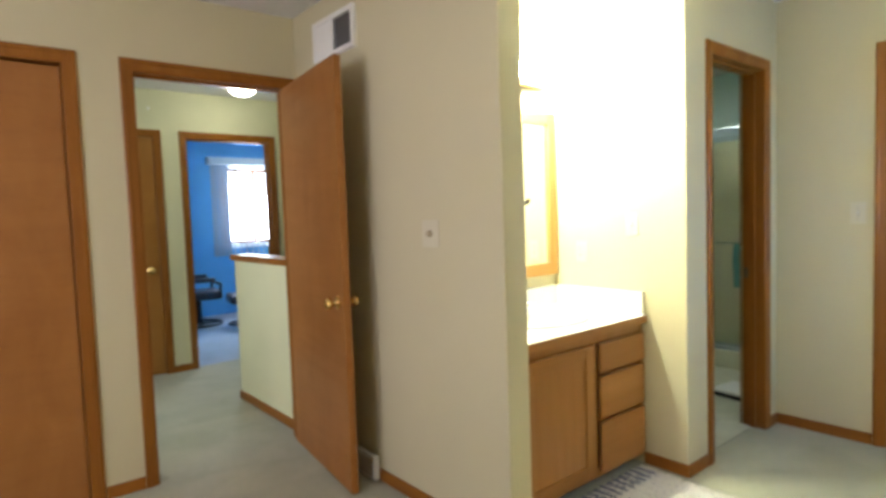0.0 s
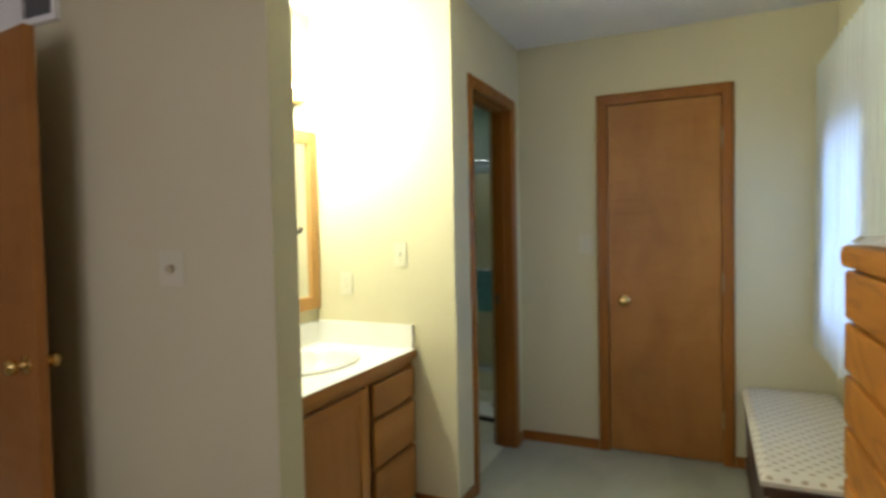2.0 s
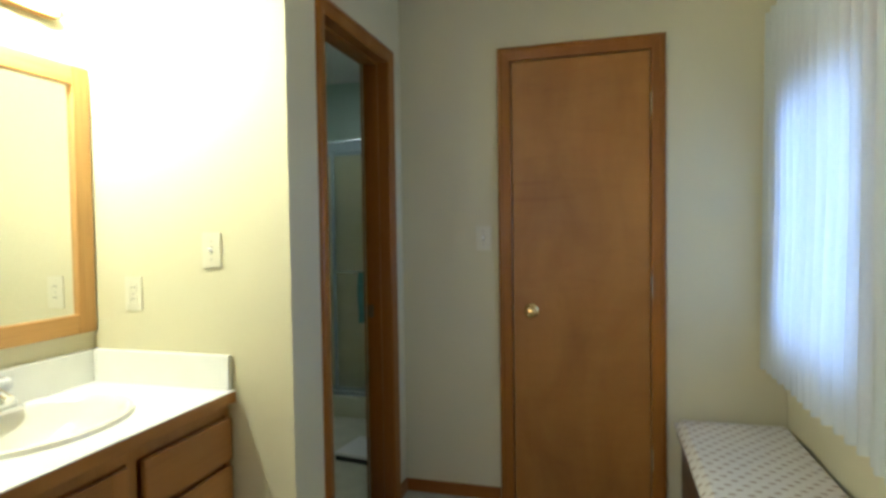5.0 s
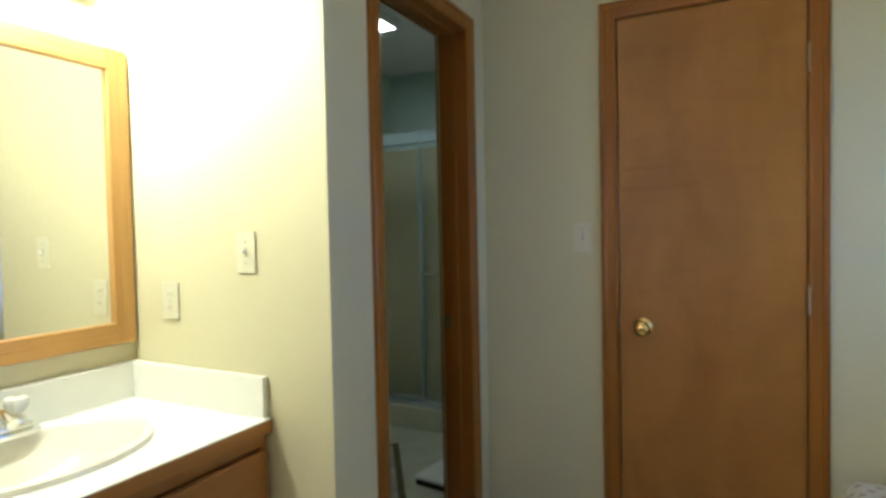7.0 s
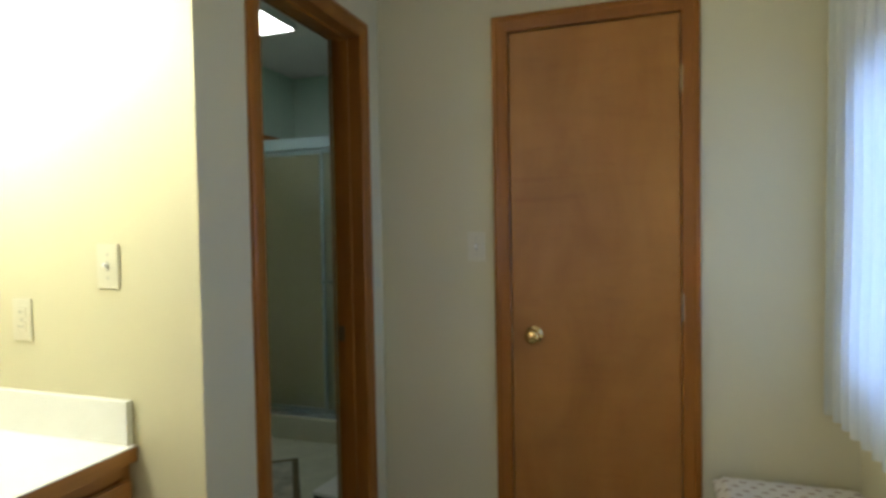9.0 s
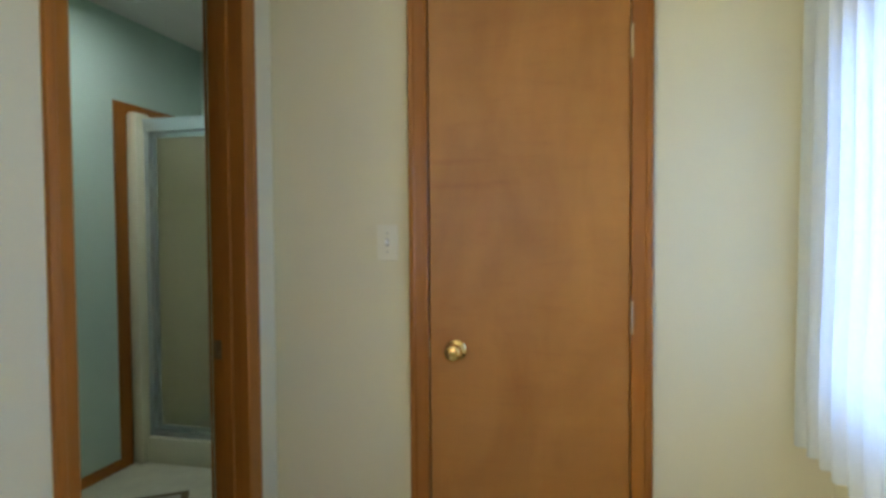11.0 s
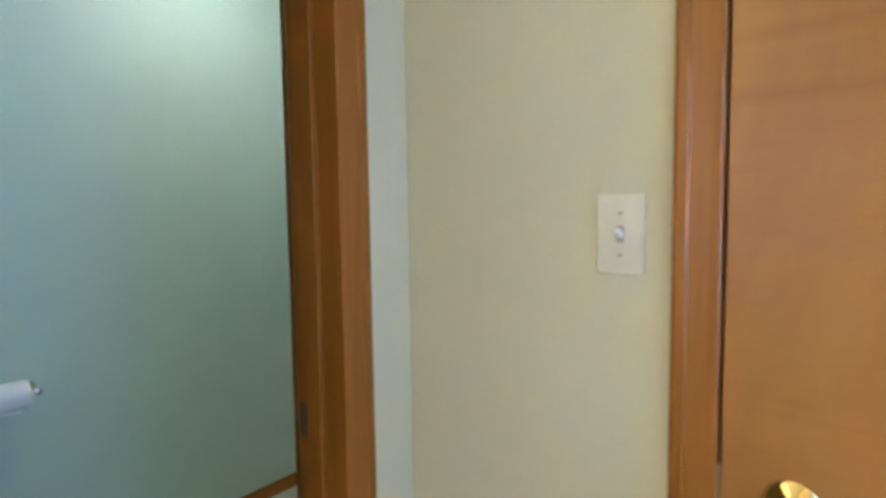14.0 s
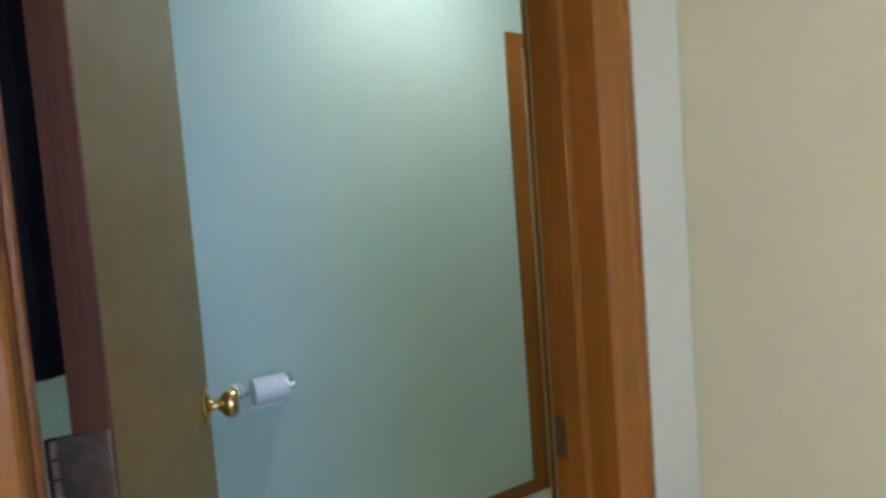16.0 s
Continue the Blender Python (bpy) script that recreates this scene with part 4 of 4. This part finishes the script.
# ---- plates ----
def switch_plate(name, at, facing, label, kind_="toggle"):
    """A plate 70 by 114 mm; local x to the right, y up, z outwards."""
    m = Matrix.Translation(at) @ {"-y": pose(0, 0, 0, 90, 0, 0), "+x": pose(0, 0, 0, 90, 0, 90), "+y": pose(0, 0, 0, 90, 0, 180)}[facing]
    t = thing(name, at, label, "switch" if kind_ != "outlet" else "outlet", m=m)
    w = 0.035 if kind_ != "dimmer" else 0.056
    part("plate", boxes((-w, w, -0.057, 0.057, 0.0005, 0.0055), r=0.002), M_IVORY, t, local=True)
    if kind_ == "toggle":
        part("slot", boxes((-0.0052, 0.0052, -0.0125, 0.0125, 0.004, 0.0062), r=0.0008), M_SLOT, t, local=True)
        lever = box(bmesh.new(), -0.0038, 0.0038, -0.004, 0.004, 0.0, 0.016, r=0.0015)
        lever.transform(pose(0, -0.002, 0.004, -28, 0, 0))
        part("lever", lever, M_WHITE, t, local=True)
        for sy in (-0.030, 0.030):
            part("screw", lathe(bmesh.new(), [(0.0032, 0.005), (0.0032, 0.0062), (0.0015, 0.0068)], "z", (0, sy, 0), 12), M_SLOT, t, local=True)
    elif kind_ == "outlet":
        for sy in (-0.0195, 0.0195):
            part("socket", boxes((-0.0165, 0.0165, sy - 0.014, sy + 0.014, 0.004, 0.0072), r=0.003), M_IVORY, t, local=True)
            for sx in (-0.006, 0.006):
                part("blade_slot", boxes((sx - 0.001, sx + 0.001, sy - 0.003, sy + 0.005, 0.006, 0.0076)), M_DARK, t, local=True)
        part("screw", lathe(bmesh.new(), [(0.0032, 0.005), (0.0032, 0.0062), (0.0015, 0.0068)], "z", (0, 0, 0), 12), M_SLOT, t, local=True)
    else:
        part("dial", lathe(bmesh.new(), [(0.015, 0.005), (0.015, 0.010), (0.012, 0.022), (0.010, 0.024)], "z", (0, 0, 0), 24), M_DIAL, t, "round beige dimmer dial", smooth=True, local=True)
    return t


switch_plate("light_switch", (-0.625, YF, 1.231), "-y", "ivory toggle switch plate beside the closet door")
switch_plate("light_switch", (-1.311, YA, 1.217), "-y", "ivory toggle switch plate in the vanity alcove")
switch_plate("outlet", (-1.625, YA, 1.071), "-y", "ivory double outlet above the counter", "outlet")
switch_plate("dimmer_switch", (-1.575, YP, 1.220), "-y", "ivory square plate with a round dimmer dial", "dimmer")
hk = thing("robe_hook", (-1.168, YP + 0.115, 1.335), "small dull metal robe hook on the partition", "hook")
part("rose", boxes((-1.180, -1.156, YP + 0.1152, YP + 0.121, 1.318, 1.352), r=0.002), M_OLDBRASS, hk)
part("peg", tube(bmesh.new(), [(-1.168, YP + 0.119, 1.335), (-1.168, YP + 0.140, 1.332), (-1.168, YP + 0.152, 1.336), (-1.168, YP + 0.156, 1.346)], 0.0085), M_OLDBRASS, hk, smooth=True)

# ---- return air grille ----
vent = thing("return_air_grille", (-2.30, YP, 2.22), "white stamped metal air grille high on the wall", "vent")
VX0, VX1, VZ0, VZ1 = -2.505, -2.095, 2.12, 2.325
part("frame", boxes((VX0, VX1, YP - 0.022, YP, VZ0, VZ0 + 0.025), (VX0, VX1, YP - 0.022, YP, VZ1 - 0.025, VZ1), (VX0, VX0 + 0.025, YP - 0.022, YP, VZ0 + 0.025, VZ1 - 0.025), (VX1 - 0.025, VX1, YP - 0.022, YP, VZ0 + 0.025, VZ1 - 0.025), (VX0 + 0.19, VX0 + 0.21, YP - 0.020, YP, VZ0 + 0.025, VZ1 - 0.025), r=0.002), M_WHITE, vent)
part("backing", boxes((VX0 + 0.2, VX1 - 0.02, YP - 0.004, YP - 0.001, VZ0 + 0.02, VZ1 - 0.02)), M_VENTDARK, vent)
part("blank_plate", boxes((VX0 + 0.02, VX0 + 0.2, YP - 0.016, YP - 0.001, VZ0 + 0.02, VZ1 - 0.02), r=0.002), M_WHITE, vent)
for k in range(12):
    z = VZ0 + 0.032 + k * 0.0125
    s = boxes((VX0 + 0.205, VX1 - 0.025, -0.004, 0.004, -0.0006, 0.0006))
    s.transform(Matrix.Translation((0, YP - 0.011, z)) @ pose(0, 0, 0, 30, 0, 0))
    part("slat", s, M_VENTDARK, vent)

# ---- bathroom ----
shower = thing("shower_enclosure", (-1.74, 4.235, 0), "white fibreglass shower with framed sliding obscure-glass doors", "shower")
SX0, SX1 = XB + 0.004, XI - 0.002
part("surround", boxes((SX0, SX0 + 0.012, 4.22, 4.732, 0.16, 1.925), (SX0 + 0.012, SX1 - 0.012, 4.72, 4.732, 0.16, 1.925), (SX1 - 0.012, SX1, 4.22, 4.732, 0.16, 1.925), r=0.003), M_TUB, shower)
for x0, x1 in ((SX0, SX0 + 0.065), (SX1 - 0.065, SX1)):
    part("front_column", boxes((x0, x1, 4.11, 4.22, 0.0, 1.925), r=0.022), M_TUB, shower, "rounded white fibreglass column", smooth=True)
part("base", boxes((SX0 + 0.066, SX1 - 0.066, 4.135, 4.255, 0.0, 0.145), r=0.018), M_TUB, shower, "white shower curb", smooth=True)
part("pan", boxes((SX0 + 0.012, SX1 - 0.012, 4.255, 4.72, 0.005, 0.06)), M_TUB, shower)
part("soap_shelf", boxes((-2.10, -1.92, 4.665, 4.72, 0.86, 0.90), r=0.010), M_TUB, shower)
FX0, FX1 = SX0 + 0.066, SX1 - 0.066
part("header", boxes((FX0, FX1, 4.16, 4.22, 1.818, 1.888), (FX0, FX1, 4.153, 4.227, 1.875, 1.890), r=0.003), M_ALU, shower, "aluminium header track")
part("sill_track", boxes((FX0, FX1, 4.165, 4.22, 0.145, 0.172), r=0.002), M_ALU, shower, "aluminium sill track")
for x0, x1 in ((FX0, FX0 + 0.028), (FX1 - 0.028, FX1)):
    part("wall_jamb", boxes((x0, x1, 4.167, 4.217, 0.173, 1.817), r=0.002), M_ALU, shower)


def slider(x0, x1, y):
    p = part("sliding_door", boxes((x0, x0 + 0.022, y - 0.009, y + 0.009, 0.176, 1.815), (x1 - 0.022, x1, y - 0.009, y + 0.009, 0.176, 1.815), (x0 + 0.022, x1 - 0.022, y - 0.009, y + 0.009, 0.176, 0.20), (x0 + 0.022, x1 - 0.022, y - 0.009, y + 0.009, 1.788, 1.815), r=0.002), M_ALU, shower, "aluminium-framed sliding door")
    pane = part("pane", boxes((x0 + 0.02, x1 - 0.02, y - 0.002, y + 0.002, 0.198, 1.790)), M_FROST, p, "obscure glass pane")
    pane.visible_shadow = False
    return p


slider(FX0 + 0.03, -1.845, 4.204)
front = slider(-1.885, FX1 - 0.03, 4.181)
part("towel_bar", tube(bmesh.new(), [(-1.872, 4.171, 1.0), (-1.872, 4.14, 1.0), (-1.865, 4.13, 1.0), (-1.31, 4.13, 1.0), (-1.303, 4.14, 1.0), (-1.303, 4.171, 1.0)], 0.007), M_CHROME, front, "chrome towel bar", smooth=True)
towel = bmesh.new()
rows = []
for j in range(25):
    s = j / 24
    side, zz = (-1, 1.008 - 0.35 * (1 - s / 0.5)) if s < 0.5 else (1, 1.008 - 0.33 * (s - 0.5) / 0.5)
    k = min(1.0, (1.012 - zz) / 0.02)
    rows.append([towel.verts.new((-1.678 + 0.20 * i / 14 + 0.004 * math.sin(zz * 20), 4.13 + side * (0.010 * k) - 0.004 * abs(math.sin(i * 0.9)) * (1.008 - zz) * 3 * (1 if side < 0 else 0), zz)) for i in range(15)])
for a, b in zip(rows, rows[1:]):
    for i in range(14):
        towel.faces.new((a[i], a[i + 1], b[i + 1], b[i]))
bmesh.ops.solidify(towel, geom=towel.faces[:], thickness=0.004)
solo("hand_towel", towel, M_TOWEL, "turquoise terry towel folded over the shower door bar", "towel", smooth=True, at=(-1.585, 4.13, 1.0))

trim_b = thing("shower_trim", (XB, 4.335, 0), "stained wooden strip framing the shower surround", "trim", kind="structure")
part("upright", boxes((XB, XB + 0.014, 4.027, 4.107, 0.0, 1.970), r=0.003), M_TRIM, trim_b)
part("head_strip", boxes((XB, XB + 0.014, 4.1075, 4.733, 1.908, 1.970), r=0.003), M_TRIM_Y, trim_b)

paper = thing("toilet_paper_holder", (XB, 2.928, 0.753), "chrome paper holder with a white roll on the wall", "paper holder")
for y in (2.833, 3.000):
    part("post", lathe(bmesh.new(), [(0.021, 0.0), (0.021, 0.006), (0.010, 0.012), (0.009, 0.060), (0.013, 0.066), (0.013, 0.082), (0.006, 0.086)], "x", (XB, y, 0.725), 20), M_CHROME, paper, smooth=True)
part("spindle", tube(bmesh.new(), [(XB + 0.074, 2.840, 0.725), (XB + 0.074, 2.994, 0.725)], 0.008), M_CHROME, paper, smooth=True)
part("roll", lathe(bmesh.new(), [(0.019, -0.052), (0.041, -0.052), (0.043, -0.050), (0.043, 0.050), (0.041, 0.052), (0.019, 0.052)], "y", (XB + 0.074, 2.923, 0.725), 32), M_PAPER, paper, "white toilet paper roll", smooth=True)
part("loose_sheet", boxes((XB + 0.024, XB + 0.0255, 2.872, 2.974, 0.658, 0.728)), M_PAPER, paper)

lite = thing("bathroom_ceiling_light", (-1.92, 3.58, CEIL), "white rectangular ceiling light with a lit diffuser", "ceiling light")
part("housing", boxes((-2.07, -1.77, 3.38, 3.39, CEIL - 0.045, CEIL), (-2.07, -1.77, 3.77, 3.78, CEIL - 0.045, CEIL), (-2.07, -2.06, 3.39, 3.77, CEIL - 0.045, CEIL), (-1.78, -1.77, 3.39, 3.77, CEIL - 0.045, CEIL), r=0.003), M_WHITE, lite)
part("diffuser", boxes((-2.059, -1.781, 3.391, 3.769, CEIL - 0.038, CEIL - 0.030)), M_BATHGLOW, lite, "glowing acrylic diffuser")

M_RUGMID = plain("patterned_rug_pile", (0.46, 0.45, 0.36), 0.95, vary=0.45, scale=7, grain=300, relief=0.8, dist=0.004)
M_RUGEDGE = plain("olive_rug_border", (0.15, 0.115, 0.055), 0.95, vary=0.15, scale=20, grain=300, relief=0.8, dist=0.004)
rugm = Matrix.Translation((-1.885, 3.865, 0.004)) @ pose(0, 0, 0, 0, 0, -146)
bath_rug = thing("bath_rug", (0, 0, 0), "cream bath rug with dark blotches and an olive border", "rug", m=rugm)
part("border", boxes((0.0, 0.48, -0.0, 0.035, 0, 0.011), (0.0, 0.48, 0.715, 0.75, 0, 0.011), (0.0, 0.035, 0.035, 0.715, 0, 0.011), (0.445, 0.48, 0.035, 0.715, 0, 0.011), r=0.004), M_RUGEDGE, bath_rug, "olive woven border", local=True)
part("woven_field", boxes((0.035, 0.445, 0.035, 0.715, 0.0, 0.013), r=0.004), M_RUGMID, bath_rug, "cream pile with dark blotches", local=True)

scale_m = Matrix.Translation((-1.385, 3.555, 0.004)) @ pose(0, 0, 0, 0, 0, -8)
bscale = thing("bathroom_scale", (0, 0, 0), "flat white bathroom scale with a dark base", "scale", m=scale_m)
part("platform", boxes((-0.135, 0.135, -0.135, 0.135, 0.026, 0.046), r=0.008), M_WHITE, bscale, local=True)
part("base", boxes((-0.125, 0.125, -0.133, 0.125, 0.0, 0.0255), r=0.004), M_LEATHER, bscale, "dark base", local=True)
part("dial_window", boxes((-0.03, 0.03, 0.06, 0.105, 0.0455, 0.0475), r=0.001), M_SLOT, bscale, local=True)

# dark towel on a hook behind the open door
htow = thing("hanging_towel", (-1.46, 2.303, 1.95), "dark brown towel hanging from a hook", "towel")
part("hook", lathe(bmesh.new(), [(0.02, 0.0), (0.02, 0.005), (0.007, 0.010), (0.007, 0.04), (0.012, 0.05)], "y", (-1.46, 2.303, 1.93), 16), M_CHROME, htow, smooth=True)
tw = bmesh.new()
rows = []
for j in range(22):
    s = j / 21
    w = 0.03 + 0.15 * min(1, s * 2.2) ** 0.7
    w *= math.sqrt(max(0.02, 1 - max(0, (s - 0.86) / 0.15) ** 2))
    rows.append([tw.verts.new((-1.46 + w * math.cos(2 * math.pi * k / 20), 2.390 + 0.070 * math.sin(2 * math.pi * k / 20) * (1 + 0.3 * math.sin(k * 2.1)), 1.935 - 0.87 * s)) for k in range(20)])
for a, b in zip(rows, rows[1:]):
    for k in range(20):
        tw.faces.new((a[k], a[(k + 1) % 20], b[(k + 1) % 20], b[k]))
tw.faces.new(rows[0])
tw.faces.new(rows[-1][::-1])
M_BROWNTERRY = plain("dark_brown_terry", (0.022, 0.015, 0.011), 0.95, vary=0.2, scale=20, grain=300, relief=0.8, dist=0.004)
part("cloth", tw, M_BROWNTERRY, htow, smooth=True)


# ---- striped shag rug before the vanity ----
M_SHAG = plain("white_shag", (0.86, 0.84, 0.78), 0.95, vary=0.06, grain=200, relief=0.4)
M_SHAGBLUE = plain("navy_shag", (0.11, 0.12, 0.23), 0.95, vary=0.1, grain=200, relief=0.4)
rug = thing("striped_rug", (-0.99, 1.70, 0), "white shaggy rug with navy bars along one edge", "rug")
part("backing", boxes((-1.235, -0.72, 1.27, 2.075, 0.0005, 0.006), r=0.002), M_SHAG, rug)
rnd = random.Random(5)


def shag(stripe):
    verts, faces = [], []
    for i in range(17):
        y = 1.28 + i * 0.048
        for n_ in range(230 if stripe else 640):
            bx = rnd.uniform(-1.235, -0.725) if n_ < 22 or not stripe else rnd.uniform(-1.24, -1.135)
            by = y + (rnd.uniform(-0.009, 0.009) if stripe else rnd.uniform(0.006, 0.044))
            h, lx, ly, w = rnd.uniform(0.014, 0.026), rnd.uniform(-0.014, 0.014), rnd.uniform(-0.014, 0.014), rnd.uniform(0.0016, 0.003)
            a = rnd.uniform(0, 6.28)
            c, s = w * math.cos(a), w * math.sin(a)
            k = len(verts)
            verts += [(bx - c, by - s, 0.004), (bx + c, by + s, 0.004), (bx + s, by - c, 0.004), (bx + lx, by + ly, h)]
            faces += [(k, k + 1, k + 3), (k + 1, k + 2, k + 3), (k + 2, k, k + 3)]
    bm = bmesh.new()
    me = bpy.data.meshes.new("tufts")
    me.from_pydata(verts, [], faces)
    bm.from_mesh(me)
    bpy.data.meshes.remove(me)
    return bm


tagged(part("shag_pile", shag(False), M_SHAG, rug, "long white yarn tufts"), kind="stuff")
tagged(part("navy_tufts", shag(True), M_SHAGBLUE, rug, "navy yarn stripes"), kind="stuff")

# baseboard register behind the bedroom door
reg = thing("baseboard_register", (-2.12, YP, 0), "small white metal register at the foot of the wall", "vent")
part("cover", boxes((-2.23, -2.03, YP - 0.045, YP - 0.0125, 0.004, 0.125), r=0.006), M_WHITE, reg)
for k in range(5):
    part("louvre", boxes((-2.215, -2.045, YP - 0.048, YP - 0.044, 0.03 + k * 0.017, 0.038 + k * 0.017), r=0.001), M_SLOT, reg)

# ---- hall ----
dome = thing("hall_ceiling_light", (-4.45, 1.41, CEIL), "lit glass dome light on the hall ceiling", "ceiling light")
part("canopy", lathe(bmesh.new(), [(0.115, 0.0), (0.118, -0.012), (0.105, -0.022)], "z", (-4.45, 1.41, CEIL), 32), M_WHITE, dome, smooth=True)
part("shade", lathe(bmesh.new(), [(0.104, -0.022), (0.108, -0.035), (0.098, -0.065), (0.070, -0.088), (0.030, -0.099), (0.008, -0.101)], "z", (-4.45, 1.41, CEIL), 32), M_HALLGLOW, dome, "lit frosted glass dome", smooth=True)
solo("wall_hook", lathe(bmesh.new(), [(0.012, 0.0), (0.012, 0.004), (0.005, 0.008), (0.005, 0.02), (0.009, 0.026)], "x", (HX, 0.815, 2.272), 16), M_WHITE, "small white hook on the hall wall", "hook", smooth=True)

# ---- blue room ----
window_unit("window_3", "bright window behind vertical blinds", BX - 0.11, BX - 0.03, 2.39, 3.33, 0.98, 2.04)
part("window_casing", boxes((BX, BX + 0.016, 2.33, 2.39, 0.92, 2.08), (BX, BX + 0.016, 3.33, 3.39, 0.92, 2.08), (BX, BX + 0.016, 2.39, 3.33, 2.04, 2.08), (BX, BX + 0.016, 2.39, 3.33, 0.92, 0.98), r=0.003), M_WHITE, bpy.data.objects["window_3"])
blinds = thing("vertical_blinds", (BX + 0.08, 2.85, 0.82), "pale vertical blinds under a white valance", "blinds")
part("valance", boxes((BX + 0.001, BX + 0.115, 2.185, 3.51, 2.09, 2.19), r=0.006), M_WHITE, blinds, "white valance")
for k in range(15):
    y = 2.255 + k * 0.084
    s = boxes((-0.0008, 0.0008, -0.042, 0.042, 0.82, 2.10))
    s.transform(Matrix.Translation((BX + 0.065, y, 0)) @ pose(0, 0, 0, 0, 0, 58 if k > 2 else 8))
    part("slat", s, M_BLIND, blinds)
solo("backdrop", boxes((BX - 1.22, BX - 1.20, 1.0, 4.6, -0.2, 3.6)), M_OUTSIDE, "bright overcast daylight beyond the window", "backdrop", "structure")


def recliner(m, label):
    """A padded leather lounge chair on a bent steel ring base with loop arms."""
    t = thing("lounge_chair", (0, 0, 0), label, "chair", group="blue room seating", m=m)
    seat = box(bmesh.new(), -0.27, 0.27, -0.28, 0.28, 0.36, 0.48, r=0.05, seg=3)
    part("seat", seat, M_LEATHER, t, smooth=True, local=True)
    back = box(bmesh.new(), -0.27, 0.27, -0.06, 0.06, 0.0, 0.62, r=0.05, seg=3)
    back.transform(pose(0, -0.28, 0.40, 28, 0, 0))
    part("backrest", back, M_LEATHER, t, smooth=True, local=True)
    head = box(bmesh.new(), -0.22, 0.22, -0.06, 0.05, 0.48, 0.66, r=0.05, seg=3)
    head.transform(pose(0, -0.27, 0.42, 28, 0, 0))
    part("headrest", head, M_LEATHER, t, smooth=True, local=True)
    for sx in (-1, 1):
        part("arm", tube(bmesh.new(), [(sx * 0.31, -0.26, 0.40), (sx * 0.33, -0.27, 0.56), (sx * 0.33, -0.18, 0.63), (sx * 0.33, 0.12, 0.63), (sx * 0.33, 0.24, 0.58), (sx * 0.31, 0.24, 0.40)], 0.022, 10), M_LEATHER, t, smooth=True, local=True)
        part("arm_pad", box(bmesh.new(), sx * 0.33 - 0.04, sx * 0.33 + 0.04, -0.2, 0.18, 0.625, 0.67, r=0.018), M_LEATHER, t, smooth=True, local=True)
    part("pedestal", lathe(bmesh.new(), [(0.045, 0.03), (0.04, 0.05), (0.035, 0.36)], "z", (0, 0, 0), 16), M_BLACKMETAL, t, smooth=True, local=True)
    ring = [(0.30 * math.cos(a), 0.30 * math.sin(a), 0.016) for a in (2 * math.pi * k / 28 for k in range(29))]
    part("base_ring", tube(bmesh.new(), ring, 0.015, 8), M_BLACKMETAL, t, smooth=True, local=True)
    part("base_bar", boxes((-0.295, 0.295, -0.02, 0.02, 0.012, 0.032), (-0.02, 0.02, -0.295, -0.02, 0.012, 0.032), (-0.02, 0.02, 0.02, 0.295, 0.012, 0.032), r=0.005), M_BLACKMETAL, t, local=True)
    return t


recliner(Matrix.Translation((-7.30, 1.80, -0.002)) @ pose(0, 0, 0, 0, 0, -8) @ Matrix.Diagonal((0.92, 0.92, 0.92, 1)), "black leather lounge chair on a steel ring base")
ott = thing("footstool", (0, 0, 0), "black leather footstool on a steel ring base", "footstool", group="blue room seating", m=Matrix.Translation((-6.95, 2.25, -0.002)) @ pose(0, 0, 0, 0, 0, -10) @ Matrix.Diagonal((0.92, 0.92, 0.92, 1)))
part("cushion", box(bmesh.new(), -0.24, 0.24, -0.2, 0.2, 0.30, 0.42, r=0.045, seg=3), M_LEATHER, ott, smooth=True, local=True)
part("pedestal", lathe(bmesh.new(), [(0.04, 0.025), (0.03, 0.30)], "z", (0, 0, 0), 16), M_BLACKMETAL, ott, smooth=True, local=True)
part("base_ring", tube(bmesh.new(), [(0.21 * math.cos(a), 0.21 * math.sin(a), 0.014) for a in (2 * math.pi * k / 24 for k in range(25))], 0.013, 8), M_BLACKMETAL, ott, smooth=True, local=True)
part("base_bar", boxes((-0.205, 0.205, -0.016, 0.016, 0.01, 0.028), (-0.016, 0.016, -0.205, -0.016, 0.01, 0.028), (-0.016, 0.016, 0.016, 0.205, 0.01, 0.028), r=0.004), M_BLACKMETAL, ott, local=True)
